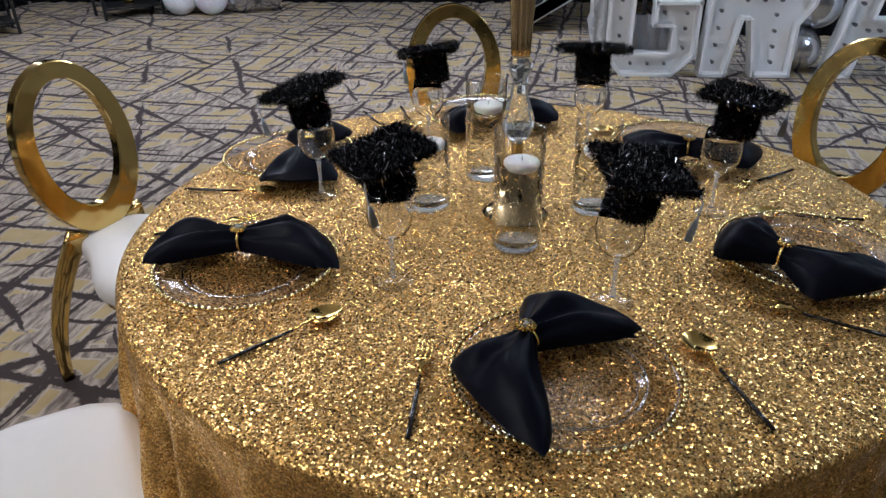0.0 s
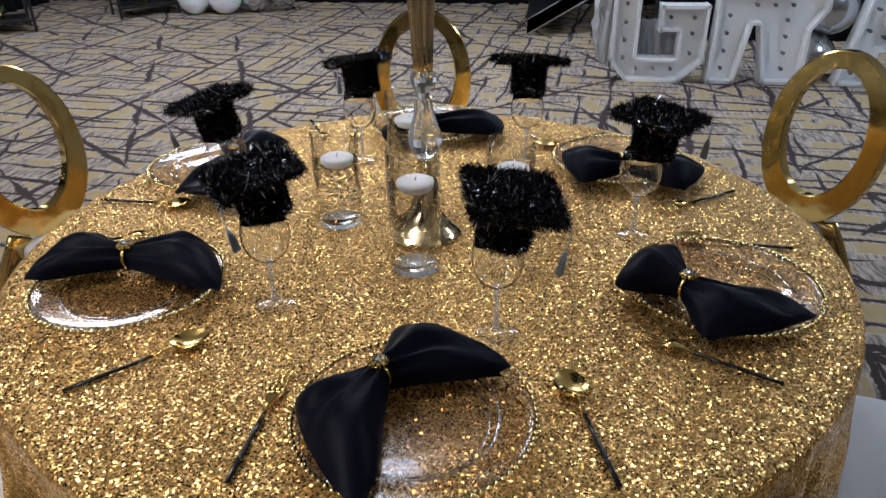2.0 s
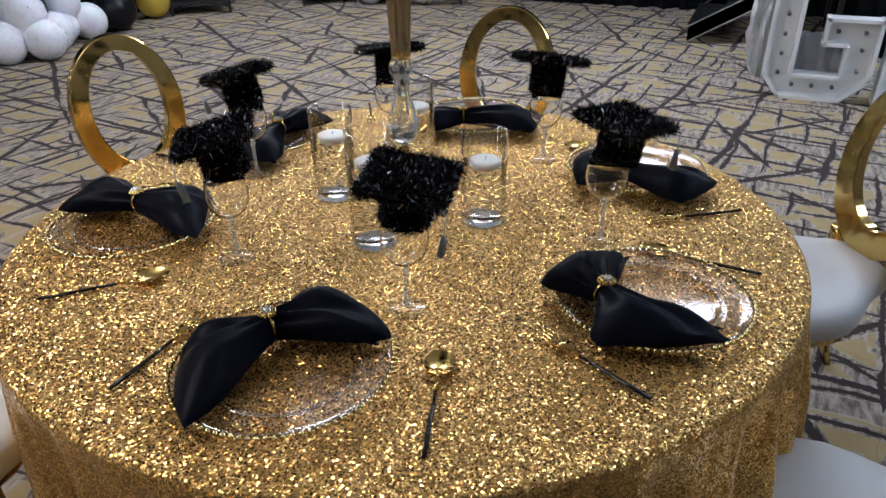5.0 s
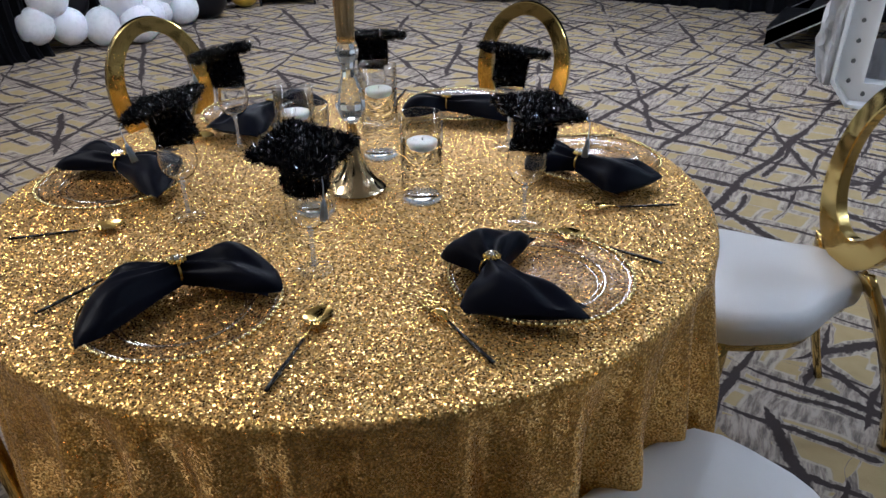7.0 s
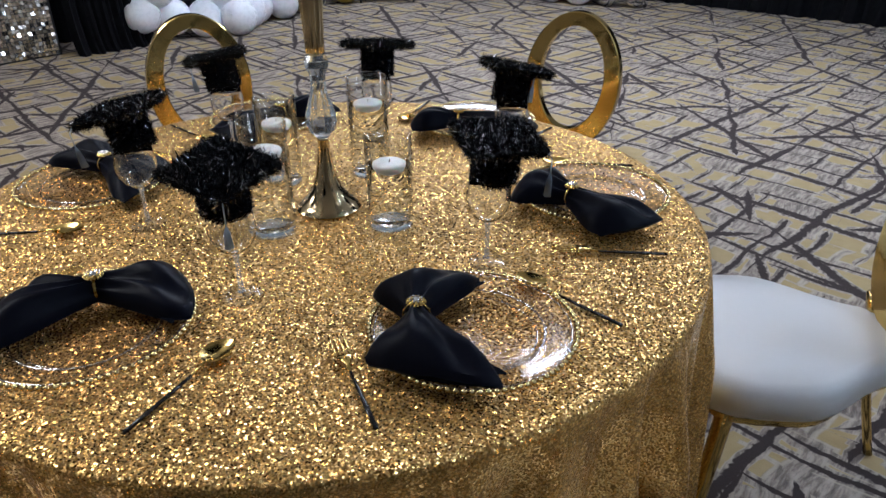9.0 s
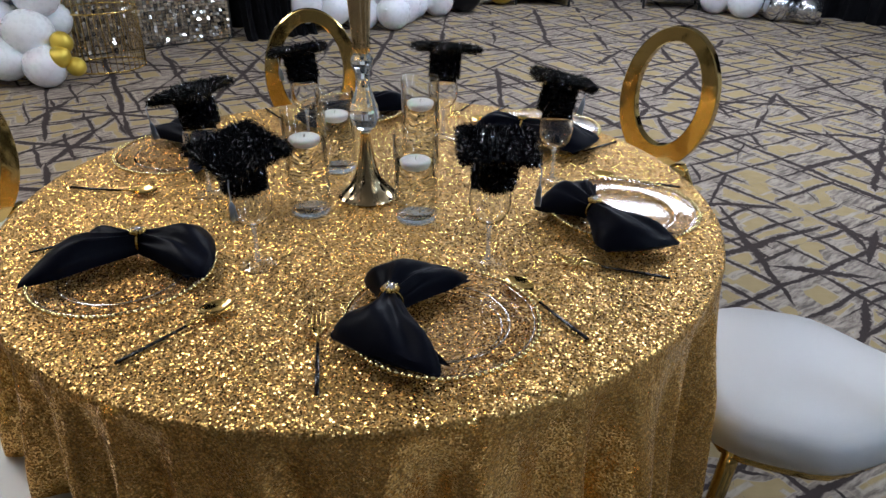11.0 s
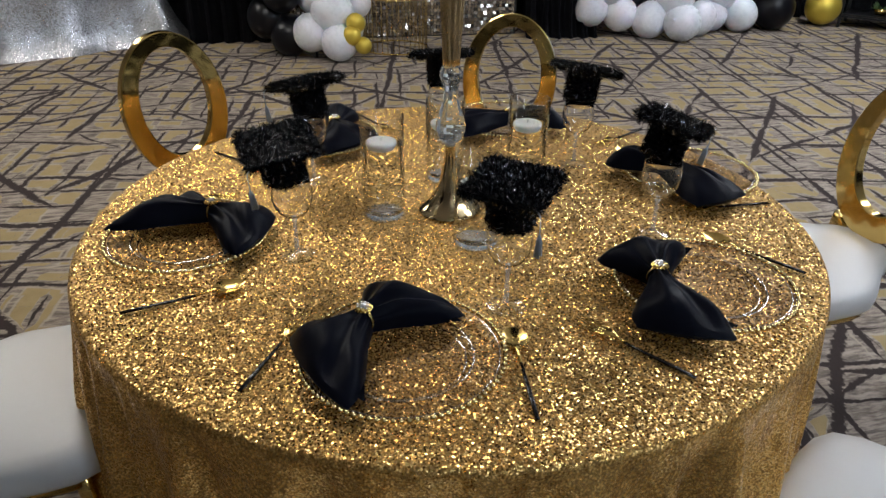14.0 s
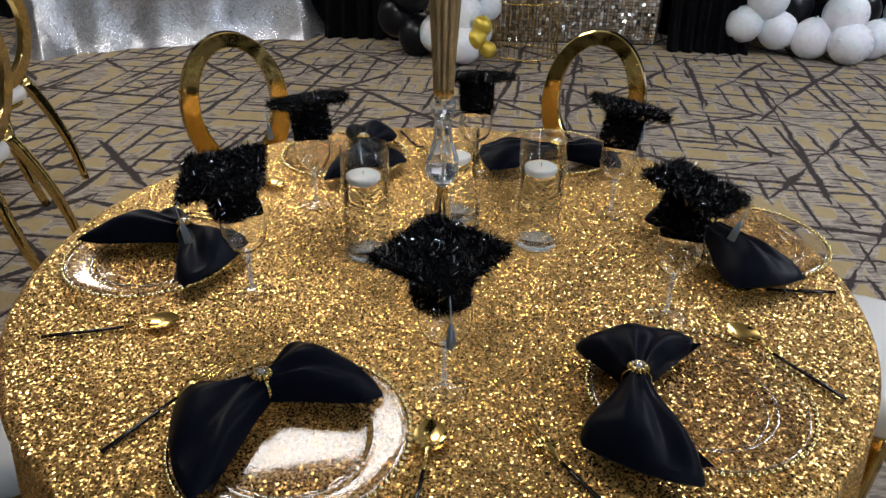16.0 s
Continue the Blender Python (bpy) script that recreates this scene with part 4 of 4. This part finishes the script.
def cutlery(kind, tip, end):
    t, q = Vector(tip), Vector(end)
    d = t - q
    length = 0.200
    e = thing(kind, pose(q.x, q.y, TOP + 0.0012, 0, 0, math.degrees(math.atan2(d.y, d.x))), "gold %s with a slim black handle" % kind, kind, "gold and black cutlery")
    bm = bmesh.new()
    hs = [(0.0, 0.0034), (0.04, 0.0034), (0.08, 0.0032), (0.122, 0.0036)]
    sweep(bm, [(x, 0, z) for x, z in hs], [(0.006, 0.0035), (0.0068, 0.004), (0.0055, 0.004), (0.0048, 0.0038)], (0, 1, 0))
    part("handle", bm, HANDLE, e, "black enamel handle")
    if kind == "spoon":
        bm = bmesh.new()
        sweep(bm, [(0.1225, 0, 0.0036), (0.14, 0, 0.006), (0.155, 0, 0.008), (0.164, 0, 0.0075)], [(0.0048, 0.0036), (0.004, 0.003), (0.005, 0.0022), (0.010, 0.0016)], (0, 1, 0))
        part("neck", bm, GOLD_SMALL, e)
        bm = bmesh.new()
        n, m = 36, 9
        inner, outer = [], []
        for rows, low in ((inner, 0.0), (outer, 0.0010)):
            for q in range(m + 1):
                f = q / m
                ring = []
                for i in range(1 if q == 0 else n):
                    a = 2 * math.pi * i / n
                    ring.append(bm.verts.new((0.1795 + 0.0290 * f * math.cos(a), 0.0225 * f * math.sin(a) * (1 - 0.10 * math.cos(a)), 0.0022 + 0.0070 * f ** 2 - low * (1 - 0.5 * f))))
                rows.append(ring)
        for rows in (inner, outer):
            for p, r in zip(rows, rows[1:]):
                for i in range(n):
                    k = (i + 1) % n
                    bm.faces.new([p[0], r[i], r[k]] if len(p) == 1 else [p[i], r[i], r[k], p[k]])
        for i in range(n):
            k = (i + 1) % n
            bm.faces.new((inner[m][i], inner[m][k], outer[m][k], outer[m][i]))
        bmesh.ops.recalc_face_normals(bm, faces=bm.faces)
        part("bowl", bm, GOLD_SMALL, e, "round gold bowl")
    else:
        bm = bmesh.new()
        sweep(bm, [(0.1225, 0, 0.0036), (0.134, 0, 0.007), (0.146, 0, 0.009), (0.154, 0, 0.008), (0.162, 0, 0.0065)], [(0.0048, 0.0036), (0.005, 0.003), (0.016, 0.0022), (0.0245, 0.002), (0.025, 0.0018)], (0, 1, 0))
        part("neck", bm, GOLD_SMALL, e)
        for y in (-0.0108, -0.0036, 0.0036, 0.0108):
            bm = bmesh.new()
            sweep(bm, [(0.160, y, 0.0068), (0.176, y, 0.0054), (0.194, y * 0.96, 0.0060), (0.209, y * 0.92, 0.0095)], [(0.0038, 0.0020), (0.0036, 0.0019), (0.0032, 0.0018), (0.0016, 0.0014)], (0, 1, 0))
            part("tine", bm, GOLD_SMALL, e)
    return e


for kind, tip, end in (("fork", (-0.130, -0.465), (-0.132, -0.661)), ("spoon", (0.258, -0.424), (0.315, -0.614)),
                       ("fork", (-0.515, -0.066), (-0.691, -0.150)), ("spoon", (-0.298, -0.406), (-0.420, -0.533)),
                       ("fork", (-0.330, 0.470), (-0.430, 0.640)), ("spoon", (-0.520, 0.062), (-0.721, 0.068)),
                       ("fork", (0.086, 0.520), (0.085, 0.712)), ("spoon", (-0.265, 0.510), (-0.330, 0.690)),
                       ("fork", (0.455, 0.130), (0.628, 0.252)), ("spoon", (0.205, 0.486), (0.379, 0.602)),
                       ("fork", (0.390, -0.322), (0.549, -0.405)), ("spoon", (0.498, 0.012), (0.674, -0.004))):
    cutlery(kind, tip, end)


# ---------------- glasses with tinsel caps ----------------
def wine_glass():
    e = thing("wine_glass", pose(0, 0, 0), "clear stemmed wine glass standing on gold cloth", "wine glass", "wine glasses")
    bm = bmesh.new()
    lathe(bm, [(0, 0.0), (0.034, 0.0), (0.0345, 0.001), (0.032, 0.0025), (0.015, 0.0048), (0.006, 0.009), (0, 0.009)], 48)
    part("foot", bm, FOOT, e)
    bm = bmesh.new()
    lathe(bm, [(0, 0.0092), (0.0065, 0.0095), (0.0042, 0.016), (0.0036, 0.045), (0.0038, 0.070), (0.0062, 0.080), (0, 0.0815)], 20)
    part("stem", bm, STEM, e)
    bm = bmesh.new()
    out = [(0.004, 0.081), (0.016, 0.085), (0.027, 0.094), (0.0345, 0.107), (0.0378, 0.122), (0.0378, 0.136), (0.0355, 0.152), (0.0325, 0.170)]
    inn = [(r - 0.0012, z + (0.0012 if i < 3 else 0)) for i, (r, z) in enumerate(out)]
    lathe(bm, [(0, 0.0812)] + out + inn[::-1] + [(0, 0.0825)], 56)
    part("bowl", bm, GLASS, e)
    return e


def strips(bm, rnd, pts, lo, hi):
    for p, nrm in pts:
        d = (Vector(nrm) * rnd.uniform(0.25, 1.0) + Vector((rnd.gauss(0, 0.55), rnd.gauss(0, 0.55), rnd.gauss(0, 0.45)))).normalized()
        s = d.cross(Vector((rnd.gauss(0, 1), rnd.gauss(0, 1), rnd.gauss(0, 1)))).normalized() * 0.00055
        l = rnd.uniform(lo, hi)
        p = Vector(p)
        bend = Vector((rnd.gauss(0, 0.2), rnd.gauss(0, 0.2), rnd.gauss(0, 0.2))) * l
        a, b, c, q = (bm.verts.new(v) for v in (p - s, p + s, p + d * l * 0.6 + s * 0.9 + bend * 0.3, p + d * l * 0.6 - s * 0.9 + bend * 0.3))
        f = bm.verts.new(p + d * l + bend)
        bm.faces.new((a, b, c, q))
        bm.faces.new((q, c, f))


HALF = 0.063


def grad_cap():
    e = thing("tinsel_cap", pose(0, 0, 0), "black tinsel graduation cap set on a wine glass", "graduation cap", "tinsel caps")
    rnd = random.Random(21)
    bm = bmesh.new()
    lathe(bm, [(0, -0.040), (0.030, -0.042), (0.034, -0.034), (0.035, 0.020), (0, 0.024)], 28)
    pts = []
    for _ in range(4600):
        a, z = rnd.uniform(0, 6.283), rnd.uniform(-0.042, 0.022)
        pts.append(((0.035 * math.cos(a), 0.035 * math.sin(a), z), (math.cos(a), math.sin(a), -0.15)))
    for _ in range(700):
        a, r = rnd.uniform(0, 6.283), 0.032 * math.sqrt(rnd.random())
        pts.append(((r * math.cos(a), r * math.sin(a), -0.041), (math.cos(a) * 0.4, math.sin(a) * 0.4, -0.5)))
    strips(bm, rnd, pts, 0.005, 0.011)
    part("crown", bm, TINSEL, e, smooth=False)
    bm = bmesh.new()
    box(bm, (0, 0, 0), (2 * HALF, 2 * HALF, 0.010), bevel=0.003)
    pts = []
    for _ in range(6800):
        x, y = rnd.uniform(-HALF, HALF), rnd.uniform(-HALF, HALF)
        top = rnd.random() < 0.62
        pts.append(((x, y, 0.005 if top else -0.005), (0, 0, 0.8 if top else -0.8)))
    for _ in range(1500):
        t, k = rnd.uniform(-HALF, HALF), rnd.randrange(4)
        nx, ny = ((1, 0), (-1, 0), (0, 1), (0, -1))[k]
        pts.append(((nx * HALF + ny * t, ny * HALF + nx * t, rnd.uniform(-0.005, 0.005)), (nx, ny, 0.1)))
    strips(bm, rnd, pts, 0.006, 0.014)
    board = part("board", bm, TINSEL, e, "square black tinsel board", smooth=False, at=pose(0, 0, 0.031))
    bm = bmesh.new()
    sweep(bm, [(HALF - 0.004, HALF - 0.004, 0.004), (HALF + 0.004, HALF + 0.004, -0.008), (HALF + 0.005, HALF + 0.005, -0.034)], (0.0018, 0.0018), None, 6, True)
    for _ in range(90):
        a, r = rnd.uniform(0, 6.283), rnd.uniform(0.001, 0.0065)
        o = Vector((HALF + 0.005, HALF + 0.005, 0))
        sweep(bm, [o + Vector((0.001 * math.cos(a), 0.001 * math.sin(a), -0.034)), o + Vector((r * 0.7 * math.cos(a), r * 0.7 * math.sin(a), -0.045)), o + Vector((r * math.cos(a), r * math.sin(a), -0.072))], (0.0011, 0.0011), None, 3, True)
    part("tassel", bm, TASSEL, board, "grey-blue thread tassel")
    return e


GLASSES = {"a": (0.155, -0.324), "b": (-0.206, -0.286), "c": (-0.412, 0.058), "d": (-0.212, 0.358), "e": (0.177, 0.391), "f": (0.392, 0.025)}
# turn of the board, the way it leans and by how much, and how it sits off its glass
CAPS = {"a": (-78, 330, 12, (0.014, -0.012, 0.204)), "b": (216, 220, 13, (0.0, 0.0, 0.204)), "c": (147, 185, 14, (-0.012, 0.0, 0.204)),
        "d": (95, 128, 14, (0.008, 0.0, 0.211)), "e": (50, 85, 15, (0.0, 0.0, 0.209)), "f": (-35, -10, 6, (0.018, -0.006, 0.207))}


def leaning(x, y, z, yaw, way, tilt):
    axis = (-math.sin(radians(way)), math.cos(radians(way)), 0)
    return Matrix.Translation((x, y, z)) @ Matrix.Rotation(radians(tilt), 4, axis) @ Matrix.Rotation(radians(yaw), 4, "Z")


glass0, cap0 = wine_glass(), grad_cap()
for i, key in enumerate("abcdef"):
    x, y = GLASSES[key]
    yaw, way, tilt, (ox, oy, oz) = CAPS[key]
    gm, cm = pose(x, y, TOP + 0.001), leaning(x + ox, y + oy, TOP + oz, yaw, way, tilt)
    if i == 0:
        glass0.matrix_basis, cap0.matrix_basis = gm, cm
    else:
        copy_thing(glass0, gm)
        copy_thing(cap0, cm)


# ---------------- candle cylinders and the tall vase ----------------
def cylinder_vase(x, y, h):
    e = thing("cylinder_vase", pose(x, y, TOP + 0.001), "clear glass cylinder vase filled with water", "vase", "candle cylinders")
    R, t = 0.0445, 0.0024
    bm = bmesh.new()
    lathe(bm, [(0, 0), (R - 0.002, 0), (R, 0.002), (R, h - 0.001), (R - t / 2, h), (R - t, h - 0.001), (R - t, 0.013), (R - t - 0.004, 0.010), (0, 0.010)], 56)
    part("glass", bm, THIN, e)
    bm = bmesh.new()
    lathe(bm, [(0, 0.0015), (R - 0.004, 0.0015), (R - 0.0028, 0.004), (R - 0.0032, 0.0092), (0, 0.0092)], 48)
    part("base", bm, BASE, e, "thick clear base")
    wl = h - 0.060
    bm = bmesh.new()
    r = R - t - 0.0006
    lathe(bm, [(0, 0.0108), (r - 0.004, 0.0112), (r, 0.0145), (r, wl), (r - 0.002, wl - 0.001), (0, wl - 0.001)], 56)
    part("water", bm, WATER, e, "clear still water")
    c = thing("floating_candle", pose(x + 0.004, y - 0.003, TOP + wl - 0.012), "white round floating candle in a water-filled cylinder", "candle", "floating candles")
    bm = bmesh.new()
    lathe(bm, [(0, 0.000), (0.021, 0.000), (0.0275, 0.0035), (0.0305, 0.009), (0.0315, 0.014), (0.031, 0.0175), (0.027, 0.0198), (0.008, 0.0190), (0, 0.0185)], 36)
    part("wax", bm, WAX, c)
    bm = bmesh.new()
    sweep(bm, [(0, 0, 0.0175), (0.0005, 0, 0.022), (0.0015, 0.0005, 0.025)], (0.0016, 0.0016), None, 6, True)
    part("wick", bm, WICK, c)


for x, y, h in ((0.002, -0.141, 0.222), (-0.178, 0.022, 0.195), (0.157, 0.024, 0.186), (-0.066, 0.187, 0.222)):
    cylinder_vase(x, y, h)

e = thing("trumpet_vase", pose(0, 0, TOP + 0.001), "tall gold trumpet vase with a cut crystal stem", "vase")
bm = bmesh.new()
lathe(bm, [(0, 0), (0.066, 0), (0.068, 0.002), (0.067, 0.005), (0.056, 0.012), (0.042, 0.027), (0.030, 0.046), (0.0215, 0.070), (0.0155, 0.098), (0.0118, 0.125), (0.0105, 0.146), (0.012, 0.150), (0, 0.150)], 64)
part("base", bm, GOLD_VASE, e, "pale gold flared foot")
bm = bmesh.new()
lathe(bm, [(0, 0.151), (0.012, 0.151), (0.024, 0.163), (0.031, 0.182), (0.0305, 0.198), (0.024, 0.218), (0.017, 0.240), (0.0145, 0.262), (0.016, 0.276), (0.0225, 0.290), (0.0235, 0.302), (0.018, 0.312), (0, 0.312)], 10)
part("crystal", bm, CRYSTAL, e, "faceted clear crystal", smooth=False)
bm = bmesh.new()
n = 72
rows = []
for r, z in ((0.013, 0.313), (0.0165, 0.316), (0.0165, 0.33), (0.020, 0.40), (0.026, 0.50), (0.036, 0.60), (0.052, 0.68), (0.075, 0.735), (0.090, 0.75), (0.0885, 0.753), (0.072, 0.737), (0.048, 0.68), (0.02, 0.5)):
    flute = 0.09 if z < 0.74 else 0.02
    rows.append([bm.verts.new((r * (1 + flute * math.cos(12 * a)) * math.cos(a), r * (1 + flute * math.cos(12 * a)) * math.sin(a), z)) for a in (2 * math.pi * i / n for i in range(n))])
for p, q in zip(rows, rows[1:]):
    for i in range(n):
        bm.faces.new((p[i], p[(i + 1) % n], q[(i + 1) % n], q[i]))
bm.faces.new(rows[0][::-1])
part("trumpet", bm, GOLD_VASE, e, "fluted gold trumpet")
